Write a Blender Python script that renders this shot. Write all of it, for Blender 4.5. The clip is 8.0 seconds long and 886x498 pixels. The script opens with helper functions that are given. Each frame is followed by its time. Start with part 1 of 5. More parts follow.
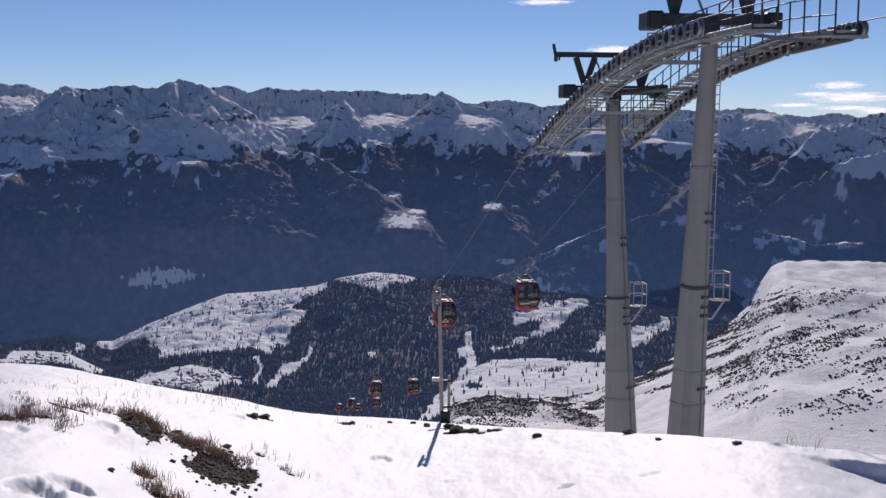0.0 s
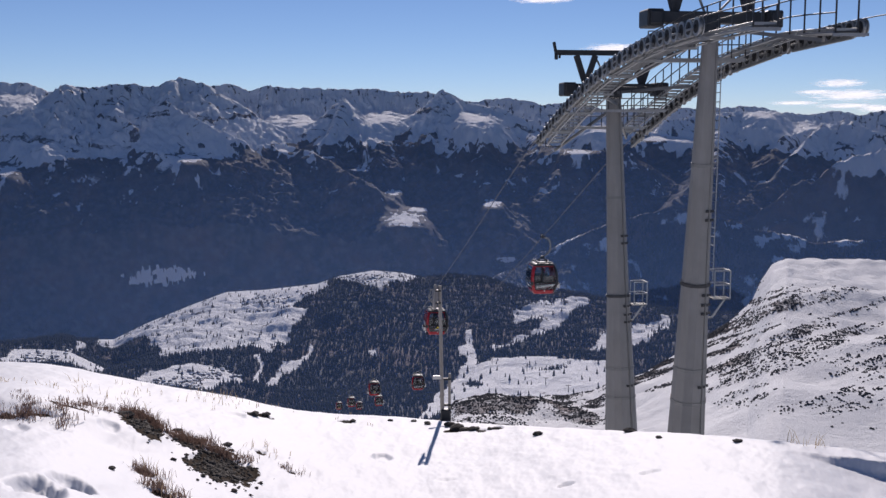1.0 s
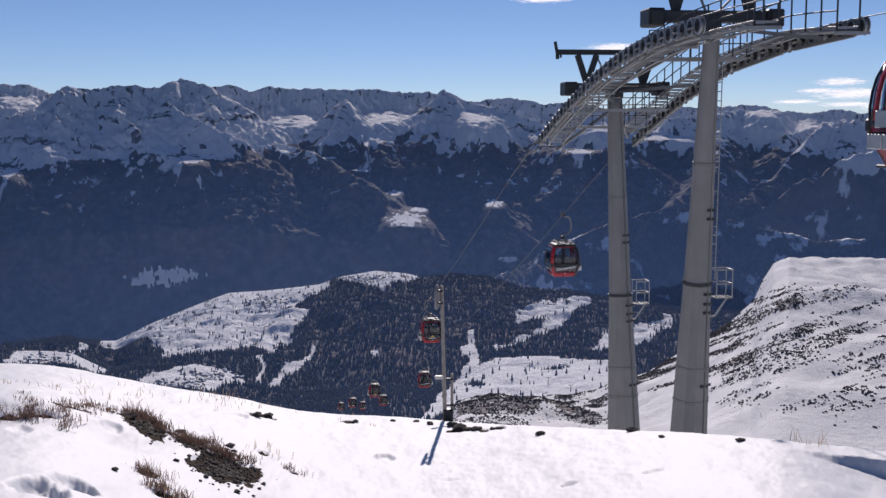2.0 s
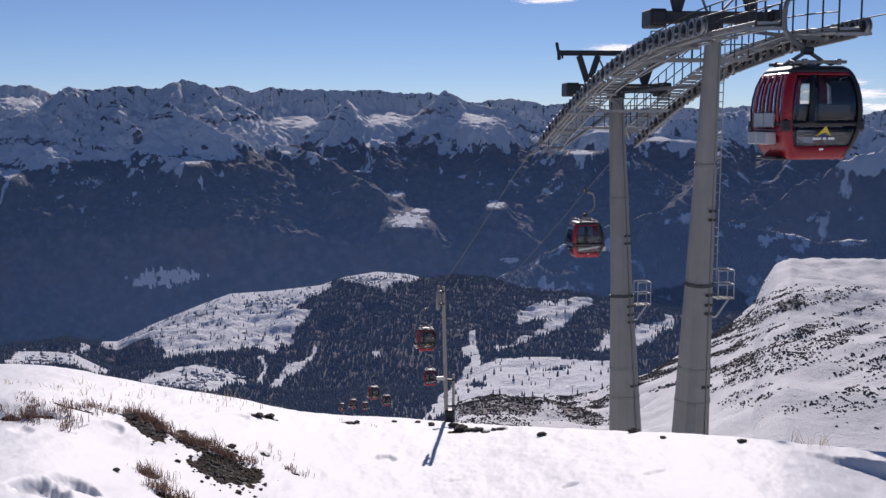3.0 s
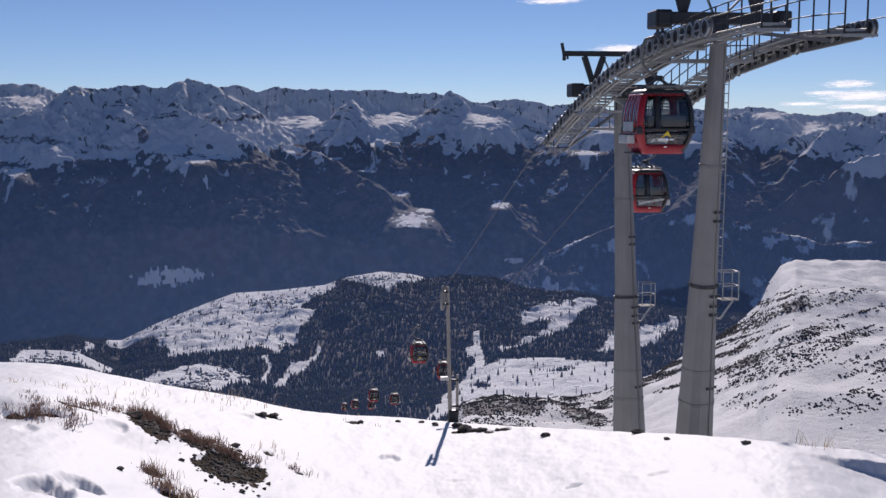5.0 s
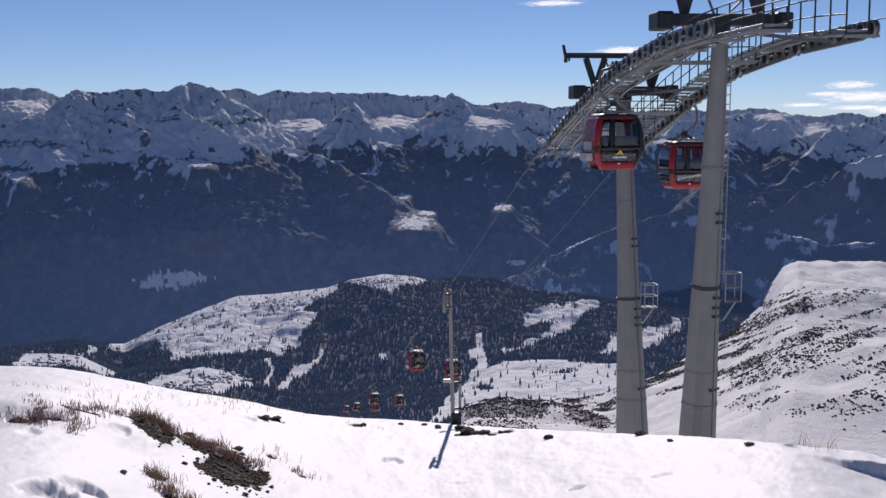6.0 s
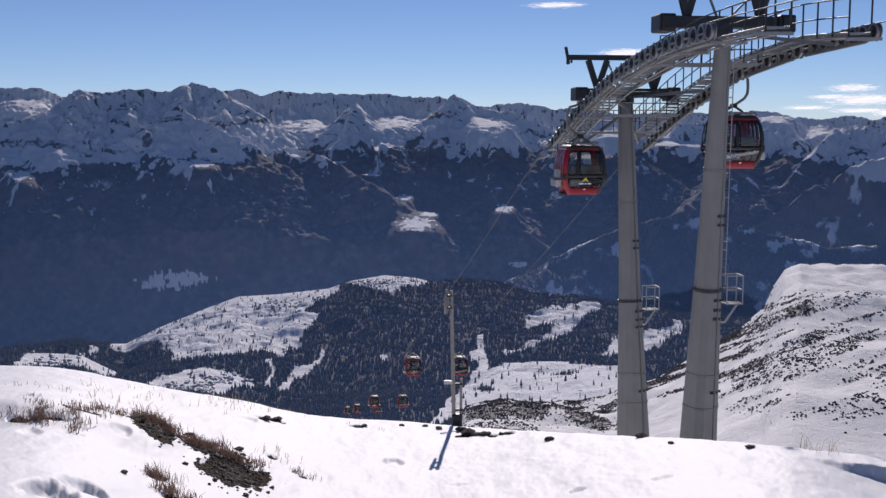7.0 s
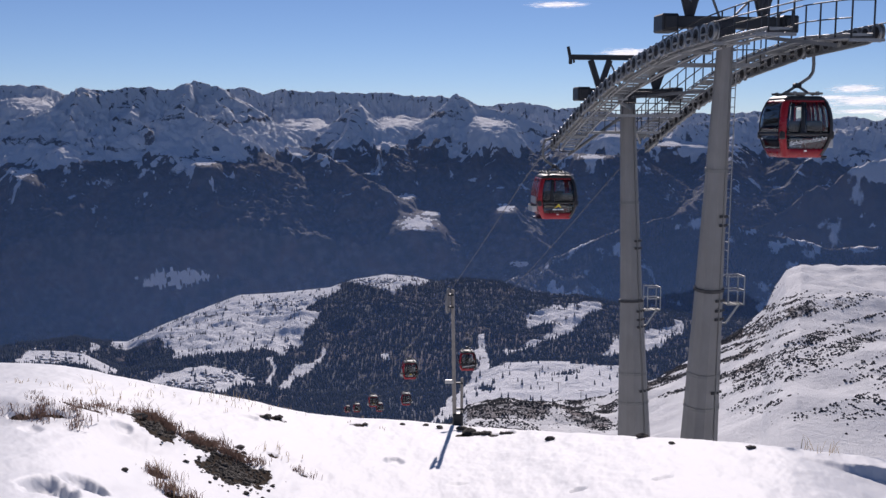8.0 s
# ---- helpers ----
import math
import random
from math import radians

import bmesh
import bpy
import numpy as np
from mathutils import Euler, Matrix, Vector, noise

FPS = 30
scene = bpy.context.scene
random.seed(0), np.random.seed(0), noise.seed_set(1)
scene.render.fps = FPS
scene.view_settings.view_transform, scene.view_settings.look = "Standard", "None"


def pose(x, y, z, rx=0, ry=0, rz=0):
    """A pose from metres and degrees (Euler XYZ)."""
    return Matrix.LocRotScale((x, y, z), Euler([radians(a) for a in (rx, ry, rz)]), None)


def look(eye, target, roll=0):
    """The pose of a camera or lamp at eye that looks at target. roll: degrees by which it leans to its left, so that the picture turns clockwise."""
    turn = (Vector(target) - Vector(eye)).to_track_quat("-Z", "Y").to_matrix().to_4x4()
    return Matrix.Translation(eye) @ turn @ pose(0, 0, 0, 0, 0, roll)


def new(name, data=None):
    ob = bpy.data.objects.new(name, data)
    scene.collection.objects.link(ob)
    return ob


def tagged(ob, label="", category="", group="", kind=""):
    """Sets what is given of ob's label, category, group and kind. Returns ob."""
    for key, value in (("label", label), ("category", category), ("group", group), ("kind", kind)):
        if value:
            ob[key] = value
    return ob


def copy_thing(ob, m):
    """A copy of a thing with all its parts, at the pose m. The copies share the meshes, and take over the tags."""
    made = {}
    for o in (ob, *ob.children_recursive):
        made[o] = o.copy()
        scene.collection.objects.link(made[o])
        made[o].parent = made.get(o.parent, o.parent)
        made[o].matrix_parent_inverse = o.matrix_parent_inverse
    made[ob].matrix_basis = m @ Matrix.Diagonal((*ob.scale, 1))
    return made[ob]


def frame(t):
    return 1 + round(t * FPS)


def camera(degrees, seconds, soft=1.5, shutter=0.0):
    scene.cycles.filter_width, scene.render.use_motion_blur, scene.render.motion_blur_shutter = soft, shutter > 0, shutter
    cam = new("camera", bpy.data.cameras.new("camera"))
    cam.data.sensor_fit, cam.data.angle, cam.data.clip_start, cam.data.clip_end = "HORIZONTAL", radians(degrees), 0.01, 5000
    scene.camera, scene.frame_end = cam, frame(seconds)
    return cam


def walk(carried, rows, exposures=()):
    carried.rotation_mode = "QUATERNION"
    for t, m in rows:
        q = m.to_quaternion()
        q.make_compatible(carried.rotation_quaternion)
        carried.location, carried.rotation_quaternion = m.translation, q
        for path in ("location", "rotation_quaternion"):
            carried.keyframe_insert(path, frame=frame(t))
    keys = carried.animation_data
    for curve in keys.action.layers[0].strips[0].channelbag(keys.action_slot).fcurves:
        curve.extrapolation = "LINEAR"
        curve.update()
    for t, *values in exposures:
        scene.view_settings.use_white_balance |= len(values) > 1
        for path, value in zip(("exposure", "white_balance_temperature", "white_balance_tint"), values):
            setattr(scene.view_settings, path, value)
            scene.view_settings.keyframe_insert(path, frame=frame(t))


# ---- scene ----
cam = camera(46, 8.0, soft=1.45)
EYE = (0.0, 0.0, 0.0)
# seconds, turn to the left, tilt upwards, lean to the right, all in degrees against the first view
TURNS = [(0.0, 0.000, 0.000, 0.000), (0.5, 0.014, -0.063, -0.059), (1.0, 0.027, -0.099, 0.039), (1.5, 0.053, -0.108, 0.216),
         (3.0, 0.212, -0.050, 0.262), (3.5, 0.238, -0.046, 0.199), (4.0, 0.323, -0.064, -0.002), (4.5, 0.387, -0.069, -0.037),
         (6.0, 0.580, 0.091, 0.283), (6.5, 0.641, 0.139, 0.216), (7.0, 0.667, 0.166, 0.060), (7.5, 0.700, 0.172, -0.024),
         (8.0, 0.750, 0.123, -0.177)]
PITCH = -6.823


def aim(left, up):
    a, e = radians(left), radians(PITCH + up)
    return (-math.sin(a) * math.cos(e) * 100, math.cos(a) * math.cos(e) * 100, math.sin(e) * 100)


walk(cam, [(t, look(EYE, aim(left, up), -lean)) for t, left, up, lean in TURNS], exposures=[(0.0, 0.25, 6500, 22), (8.0, 0.25, 6500, 22)])

# ---------------------------------------------------------------- light
SUN_ELEVATION, SUN_AZIMUTH = 29.0, 3.0          # azimuth clockwise from the viewing axis
world = bpy.data.worlds.new("sky")
scene.world = world
world.use_nodes = True
wn = world.node_tree
sky = wn.nodes.new("ShaderNodeTexSky")
sky.sky_type, sky.sun_disc = "NISHITA", False
sky.sun_elevation, sky.sun_rotation = radians(SUN_ELEVATION), radians(SUN_AZIMUTH)
sky.altitude, sky.air_density, sky.dust_density, sky.ozone_density = 3800, 1.0, 0.0, 5.0
wn.links.new(sky.outputs["Color"], wn.nodes["Background"].inputs["Color"])
wn.nodes["Background"].inputs["Strength"].default_value = 0.058
sun = new("sun", bpy.data.lights.new("sun", "SUN"))
sun.data.energy, sun.data.angle, sun.data.color = 3.05, radians(0.5), (1.0, 0.96, 0.88)
_a, _e = radians(SUN_AZIMUTH), radians(SUN_ELEVATION)
sun.matrix_world = look((math.sin(_a) * math.cos(_e) * 300, math.cos(_a) * math.cos(_e) * 300, math.sin(_e) * 300), (0, 0, 0))


# ---------------------------------------------------------------- small tools
def nodes_of(name):
    m = bpy.data.materials.new(name)
    m.use_nodes = True
    return m, m.node_tree, m.node_tree.nodes["Principled BSDF"]


def add_node(nt, kind, **values):
    n = nt.nodes.new("ShaderNode" + kind)
    for key, v in values.items():
        n.inputs[key.replace("_", " ")].default_value = v
    return n


def ramp(nt, source, stops):
    n = nt.nodes.new("ShaderNodeValToRGB")
    while len(n.color_ramp.elements) < len(stops):
        n.color_ramp.elements.new(0.5)
    for e, (p, c) in zip(n.color_ramp.elements, stops):
        e.position, e.color = p, (*c, 1) if len(c) == 3 else c
    nt.links.new(source, n.inputs["Fac"])
    return n.outputs["Color"]


def grey(v):
    return (v, v, v)


def noise_node(nt, scale, detail=6, rough=0.6, stretch=None):
    geo = nt.nodes.new("ShaderNodeTexCoord")
    n = add_node(nt, "TexNoise", Scale=scale, Detail=detail, Roughness=rough)
    src = geo.outputs["Object"]
    if stretch:
        mp = add_node(nt, "Mapping", Scale=stretch)
        nt.links.new(src, mp.inputs["Vector"])
        src = mp.outputs["Vector"]
    nt.links.new(src, n.inputs["Vector"])
    return n.outputs["Fac"]


def mix(nt, fac, a, b):
    n = nt.nodes.new("ShaderNodeMix")
    n.data_type = "RGBA"
    for sock, v in ((n.inputs[0], fac), (n.inputs[6], a), (n.inputs[7], b)):
        if isinstance(v, (int, float)):
            sock.default_value = v
        elif isinstance(v, tuple):
            sock.default_value = (*v, 1)
        else:
            nt.links.new(v, sock)
    return n.outputs[2]


def bump(nt, bsdf, heights):
    last = None
    for h, strength, dist in heights:
        b = add_node(nt, "Bump", Strength=strength, Distance=dist)
        nt.links.new(h, b.inputs["Height"])
        if last:
            nt.links.new(last, b.inputs["Normal"])
        last = b.outputs["Normal"]
    nt.links.new(last, bsdf.inputs["Normal"])


def plain(name, colour, rough, metal=0.0, vary=0.25, scale=4.0, relief=0.15, dist=0.004, gloss=0.5):
    m, nt, b = nodes_of(name)
    n = noise_node(nt, scale)
    fine = noise_node(nt, scale * 14, 3)
    dark = tuple(c * (1 - vary) for c in colour)
    light = tuple(min(1, c * (1 + vary)) for c in colour)
    nt.links.new(mix(nt, n, dark, light), b.inputs["Base Color"])
    nt.links.new(ramp(nt, n, [(0.3, grey(max(0, rough - 0.1))), (0.7, grey(min(1, rough + 0.1)))]), b.inputs["Roughness"])
    b.inputs["Metallic"].default_value = metal
    b.inputs["Specular IOR Level"].default_value = gloss
    bump(nt, b, [(fine, relief, dist)])
    return m


def attribute(nt, name):
    n = nt.nodes.new("ShaderNodeAttribute")
    n.attribute_name = name
    return n.outputs["Fac"]


# ---------------------------------------------------------------- materials
def snow_material():
    m, nt, b = nodes_of("snow")
    big, mid, fine = noise_node(nt, 0.35, 5), noise_node(nt, 3.0, 6, 0.65, (1, 0.5, 1)), noise_node(nt, 26, 4)
    soil = attribute(nt, "soil")
    dirt = noise_node(nt, 7, 8, 0.75)
    edge = nt.nodes.new("ShaderNodeMath")
    edge.operation = "MULTIPLY_ADD"
    nt.links.new(dirt, edge.inputs[0])
    edge.inputs[1].default_value = 0.9
    sub = nt.nodes.new("ShaderNodeMath")
    sub.operation = "SUBTRACT"
    nt.links.new(soil, sub.inputs[0])
    sub.inputs[1].default_value = 0.45
    nt.links.new(sub.outputs[0], edge.inputs[2])
    mask = ramp(nt, edge.outputs[0], [(0.46, grey(0)), (0.54, grey(1))])
    white = mix(nt, big, (0.80, 0.81, 0.83), (0.90, 0.90, 0.90))
    ground = mix(nt, dirt, (0.020, 0.016, 0.013), (0.11, 0.085, 0.065))
    nt.links.new(mix(nt, mask, white, ground), b.inputs["Base Color"])
    nt.links.new(mix(nt, mask, grey(0.6), grey(1.0)), b.inputs["Roughness"])
    nt.links.new(mix(nt, mask, grey(0.25), grey(0.02)), b.inputs["Specular IOR Level"])
    bump(nt, b, [(big, 0.14, 0.25), (mid, 0.12, 0.04), (fine, 0.2, 0.008)])
    return m


def cover_material(name, grain, tree_colour, snow_floor):
    """Snow with dark growth where the land's cover attribute asks for it."""
    m, nt, b = nodes_of(name)
    cover = attribute(nt, "cover")
    n1, n2, n3 = noise_node(nt, grain, 8, 0.7), noise_node(nt, grain * 6, 5, 0.7), noise_node(nt, grain * 0.12, 4)
    add = nt.nodes.new("ShaderNodeMath")
    add.operation = "MULTIPLY_ADD"
    nt.links.new(n1, add.inputs[0])
    add.inputs[1].default_value = 0.8
    sub = nt.nodes.new("ShaderNodeMath")
    sub.operation = "SUBTRACT"
    nt.links.new(cover, sub.inputs[0])
    sub.inputs[1].default_value = 0.40
    nt.links.new(sub.outputs[0], add.inputs[2])
    mask = ramp(nt, add.outputs[0], [(0.44, grey(0)), (0.56, grey(1))])
    white = mix(nt, n3, (0.74, 0.75, 0.77), (0.86, 0.86, 0.86))
    larch = ramp(nt, noise_node(nt, grain * 0.30, 5, 0.6), [(0.42, grey(0)), (0.66, grey(1))])
    green = mix(nt, n2, tree_colour, tuple(c * 1.6 for c in tree_colour))
    dark = mix(nt, larch, green, (tree_colour[0] * 2.3, tree_colour[1] * 1.7, tree_colour[2] * 1.45))
    dusted = mix(nt, ramp(nt, n1, [(0.45, grey(0)), (0.9, grey(snow_floor))]), dark, (0.7, 0.71, 0.73))
    nt.links.new(mix(nt, mask, white, dusted), b.inputs["Base Color"])
    b.inputs["Roughness"].default_value = 0.8
    b.inputs["Specular IOR Level"].default_value = 0.05
    bump(nt, b, [(n1, 0.5, 0.6 / grain), (n2, 0.5, 0.1 / grain)])
    return m


MAT = {
    "snow": snow_material(),
    "hill": cover_material("shrubby_snow", 0.35, (0.085, 0.088, 0.096), 0.8),
    "valley": cover_material("wooded_land", 0.020, (0.075, 0.080, 0.086), 0.14),
    "range": cover_material("alpine_land", 0.030, (0.058, 0.064, 0.072), 0.22),
    "steel": plain("galvanised_steel", (0.20, 0.205, 0.20), 0.55, 0.55, 0.3, 2.5),
    "grating": plain("weathered_steel", (0.30, 0.31, 0.31), 0.5, 0.7, 0.3, 5),
    "dark": plain("dark_painted_steel", (0.035, 0.037, 0.04), 0.5, 0.2, 0.3, 4),
    "rubber": plain("black_rubber", (0.018, 0.018, 0.019), 0.75, 0, 0.3, 8),
    "rope": plain("wire_rope", (0.10, 0.10, 0.105), 0.5, 0.6, 0.3, 30),
    "red": plain("red_lacquer", (0.30, 0.008, 0.016), 0.3, 0, 0.15, 3, 0.03),
    "black": plain("black_plastic", (0.014, 0.014, 0.016), 0.4, 0, 0.2, 6),
    "alu": plain("brushed_aluminium", (0.50, 0.50, 0.49), 0.42, 0.6, 0.2, 9),
    "interior": plain("grey_upholstery", (0.11, 0.11, 0.115), 0.85, 0, 0.25, 12),
    "white": plain("white_lettering", (0.80, 0.80, 0.80), 0.5, 0, 0.06, 6),
    "yellow": plain("yellow_foil", (0.75, 0.55, 0.03), 0.45, 0, 0.08, 6),
    "blue": plain("blue_foil", (0.03, 0.05, 0.25), 0.45, 0, 0.08, 6),
    "wood": plain("weathered_wood", (0.34, 0.31, 0.27), 0.85, 0, 0.3, 9, 0.4),
    "concrete": plain("grey_concrete", (0.27, 0.26, 0.25), 0.9, 0, 0.25, 5, 0.4),
    "stone": plain("dark_slate_rock", (0.095, 0.085, 0.075), 0.85, 0, 0.5, 6, 0.6, 0.02, gloss=0.1),
    "grass": plain("dry_grass", (0.205, 0.15, 0.125), 0.9, 0, 0.4, 12, gloss=0.1),
    "straw": plain("pale_straw", (0.40, 0.31, 0.20), 0.9, 0, 0.3, 12, gloss=0.1),
    "conifer": plain("dark_conifer_needles", (0.080, 0.088, 0.094), 1.0, 0, 0.35, 0.05, 0.3, 0.3, 0.02),
    "shrub": plain("dark_dwarf_pine", (0.074, 0.078, 0.086), 1.0, 0, 0.4, 0.3, 0.3, 0.1, 0.03),
}


def glass_material():
    m, nt, b = nodes_of("tinted_window")
    tr = add_node(nt, "BsdfTransparent", Color=(0.88, 0.88, 0.87, 1))
    gl = add_node(nt, "BsdfGlossy", Color=(0.8, 0.85, 0.9, 1), Roughness=0.04)
    fr = add_node(nt, "Fresnel", IOR=1.5)
    mx = nt.nodes.new("ShaderNodeMixShader")
    nt.links.new(fr.outputs[0], mx.inputs[0])
    nt.links.new(tr.outputs[0], mx.inputs[1])
    nt.links.new(gl.outputs[0], mx.inputs[2])
    nt.links.new(mx.outputs[0], nt.nodes["Material Output"].inputs["Surface"])
    return m


MAT["glass"] = glass_material()


def let_light_through(m, share_of, colour):
    """Thin blades that glow a little with the sun behind them."""
    nt = m.node_tree
    tl = add_node(nt, "BsdfTranslucent", Color=(*colour, 1))
    mx = add_node(nt, "MixShader", Fac=share_of)
    nt.links.new(nt.nodes["Principled BSDF"].outputs[0], mx.inputs[1])
    nt.links.new(tl.outputs[0], mx.inputs[2])
    nt.links.new(mx.outputs[0], nt.nodes["Material Output"].inputs["Surface"])


let_light_through(MAT["grass"], 0.3, (0.24, 0.16, 0.13))
let_light_through(MAT["straw"], 0.4, (0.46, 0.36, 0.24))


def house_material():
    m, nt, b = nodes_of("house_walls_and_snowy_roofs")
    geo = nt.nodes.new("ShaderNodeNewGeometry")
    sep = nt.nodes.new("ShaderNodeSeparateXYZ")
    nt.links.new(geo.outputs["True Normal"], sep.inputs[0])
    roof = ramp(nt, sep.outputs["Z"], [(0.25, grey(0)), (0.35, grey(1))])
    wall = mix(nt, noise_node(nt, 0.05, 2), (0.10, 0.08, 0.07), (0.40, 0.36, 0.32))
    nt.links.new(mix(nt, roof, wall, (0.78, 0.79, 0.80)), b.inputs["Base Color"])
    b.inputs["Roughness"].default_value = 0.9
    return m


def leg_material():
    m, nt, b = nodes_of("weathered_pylon_steel")
    streak, blot, fine = noise_node(nt, 3.0, 6, 0.65, (1, 1, 0.12)), noise_node(nt, 0.5, 4), noise_node(nt, 40, 3)
    base = mix(nt, streak, (0.15, 0.15, 0.145), (0.33, 0.33, 0.32))
    nt.links.new(mix(nt, ramp(nt, blot, [(0.4, grey(0)), (0.7, grey(0.55))]), base, (0.17, 0.168, 0.16)), b.inputs["Base Color"])
    nt.links.new(ramp(nt, streak, [(0.3, grey(0.5)), (0.7, grey(0.75))]), b.inputs["Roughness"])
    b.inputs["Metallic"].default_value = 0.25
    bump(nt, b, [(fine, 0.15, 0.003), (streak, 0.15, 0.01)])
    return m


MAT["house"] = house_material()
MAT["leg"] = leg_material()


# ---------------------------------------------------------------- mesh tools
def thing(name, label, category, m=None, group="", kind=""):
    ob = new(name)
    ob.empty_display_size = 0.3
    if m is not None:
        ob.matrix_basis = m
    return tagged(ob, label, category, group, kind)


def part(name, bm, material, parent, label="", smooth=False):
    me = bpy.data.meshes.new(name)
    if smooth:
        for f in bm.faces:
            f.smooth = True
    bm.to_mesh(me)
    bm.free()
    me.materials.append(MAT[material])
    ob = new(name, me)
    ob.parent = parent
    return tagged(ob, label)


def share(ob, parent, m=None):
    o = ob.copy()
    scene.collection.objects.link(o)
    o.parent = parent
    if m is not None:
        o.matrix_basis = m
    return o


def box(bm, centre, size, turn=None, bevel=0.0):
    made = bmesh.ops.create_cube(bm, size=1)["verts"]
    m = Matrix.Translation(centre) @ (turn.to_4x4() if turn else Matrix()) @ Matrix.Diagonal((*size, 1))
    bmesh.ops.transform(bm, matrix=m, verts=made)
    if bevel:
        edges = {e for v in made for e in v.link_edges}
        bmesh.ops.bevel(bm, geom=list(edges), offset=bevel, segments=1, affect="EDGES")
    return bm


def along(a, b):
    return (Vector(b) - Vector(a)).to_track_quat("Z", "Y").to_matrix()


def bar(bm, a, b, width, height=None, bevel=0.0):
    a, b = Vector(a), Vector(b)
    return box(bm, (a + b) / 2, (width, height or width, (b - a).length), along(a, b), bevel)


def tube(bm, a, b, r1, r2=None, sides=10, caps=True):
    a, b = Vector(a), Vector(b)
    made = bmesh.ops.create_cone(bm, cap_ends=caps, segments=sides, radius1=r1, radius2=r1 if r2 is None else r2, depth=(b - a).length)["verts"]
    bmesh.ops.transform(bm, matrix=Matrix.Translation((a + b) / 2) @ along(a, b).to_4x4(), verts=made)
    return bm


def pipe(bm, points, r, sides=8):
    for a, b in zip(points, points[1:]):
        tube(bm, a, b, r, sides=sides)
    for p in points[1:-1]:
        s = bmesh.ops.create_icosphere(bm, subdivisions=1, radius=r)["verts"]
        bmesh.ops.translate(bm, vec=p, verts=s)
    return bm


def rail(name, points, r, material, parent, label=""):
    cu = bpy.data.curves.new(name, "CURVE")
    cu.dimensions, cu.bevel_depth, cu.bevel_resolution = "3D", r, 2
    sp = cu.splines.new("POLY")
    sp.points.add(len(points) - 1)
    for p, q in zip(sp.points, points):
        p.co = (*q, 1)
    cu.materials.append(MAT[material])
    ob = new(name, cu)
    if parent:
        ob.parent = parent
    return tagged(ob, label)


# ---------------------------------------------------------------- land
def lattice(ix, iy, seed):
    h = (ix.astype(np.int64) * 374761393 + iy.astype(np.int64) * 668265263 + seed * 974634777) & 0xFFFFFFFF
    h = ((h ^ (h >> 13)) * 1274126177) & 0xFFFFFFFF
    h = h ^ (h >> 16)
    a = (h & 0xFFFF) / 65536.0 * 2 * np.pi
    return np.cos(a), np.sin(a)


def perlin(x, y, seed=0):
    x0, y0 = np.floor(x), np.floor(y)
    fx, fy = x - x0, y - y0
    u, v = fx * fx * fx * (fx * (fx * 6 - 15) + 10), fy * fy * fy * (fy * (fy * 6 - 15) + 10)
    out = 0
    for dx in (0, 1):
        for dy in (0, 1):
            gx, gy = lattice(x0 + dx, y0 + dy, seed)
            w = (u if dx else 1 - u) * (v if dy else 1 - v)
            out = out + w * (gx * (fx - dx) + gy * (fy - dy))
    return out * 1.5


def fbm(x, y, octaves=5, gain=0.5, seed=0):
    total, amp = 0, 1.0
    for k in range(octaves):
        total = total + amp * perlin(x, y, seed + k * 17)
        x, y, amp = x * 2.03 + 5.3, y * 2.03 + 1.7, amp * gain
    return total


def ridged(x, y, octaves=5, gain=0.5, seed=0):
    total, amp, weight = 0, 1.0, 1.0
    for k in range(octaves):
        n = (1 - np.abs(perlin(x, y, seed + k * 31))) ** 2
        total = total + amp * n * weight
        weight = np.clip(n * 1.4, 0, 1)
        x, y, amp = x * 2.07 + 3.1, y * 2.07 + 7.7, amp * gain
    return total - 1.0


def smooth(a, b, x):
    t = np.clip((x - a) / (b - a), 0, 1)
    return t * t * (3 - 2 * t)


# lines of the land: bearing from the viewpoint and height angle, in degrees
SKYLINE = [(-22.76, 1.96), (-21.58, 1.98), (-20.87, 1.71), (-19.62, 2.06), (-18.75, 1.85), (-17.5, 2.03), (-16.23, 2.1), (-15.1, 2.0),
           (-13.99, 2.45), (-13.07, 2.31), (-12.15, 1.91), (-11.47, 2.03), (-10.44, 1.65), (-9.54, 1.98), (-8.5, 1.81), (-7.29, 1.84),
           (-5.63, 1.73), (-4.1, 1.82), (-2.58, 1.64), (-1.2, 1.58), (0.09, 1.89), (1.17, 1.46), (2.49, 1.22), (3.56, 1.28),
           (5.39, 0.94), (6.91, 1.03), (8.73, 0.66), (11.11, 0.72), (13.75, 0.71), (16.33, 0.82), (17.89, 0.52), (19.27, 0.37),
           (20.22, 0.6), (21.57, 0.34), (22.83, 0.56)]
KNOLL = [(-23.39, -11.37), (-21.75, -11.1), (-20.37, -10.91), (-19.54, -11.2), (-17.84, -11.31), (-16.08, -10.55), (-13.7, -9.68),
         (-11.89, -9.08), (-9.76, -9.02), (-6.99, -8.77), (-5.75, -8.36), (-3.88, -8.08), (-2.32, -8.21), (-1.22, -8.47), (0.5, -8.31),
         (2.38, -8.46), (4.26, -9.09), (6.75, -9.12), (8.61, -9.48), (11.36, -9.85), (14.36, -10.19), (23.31, -9.67)]
CREST = [(-23.42, -11.94), (-20.71, -12.39), (-17.92, -13.3), (-15.02, -14.03), (-11.42, -14.76), (-8.35, -15.65), (-4.58, -15.91),
         (-0.13, -16.32), (3.69, -16.5), (8.74, -16.56), (13.05, -16.6), (16.93, -16.52), (20.39, -16.54), (23.65, -16.58)]
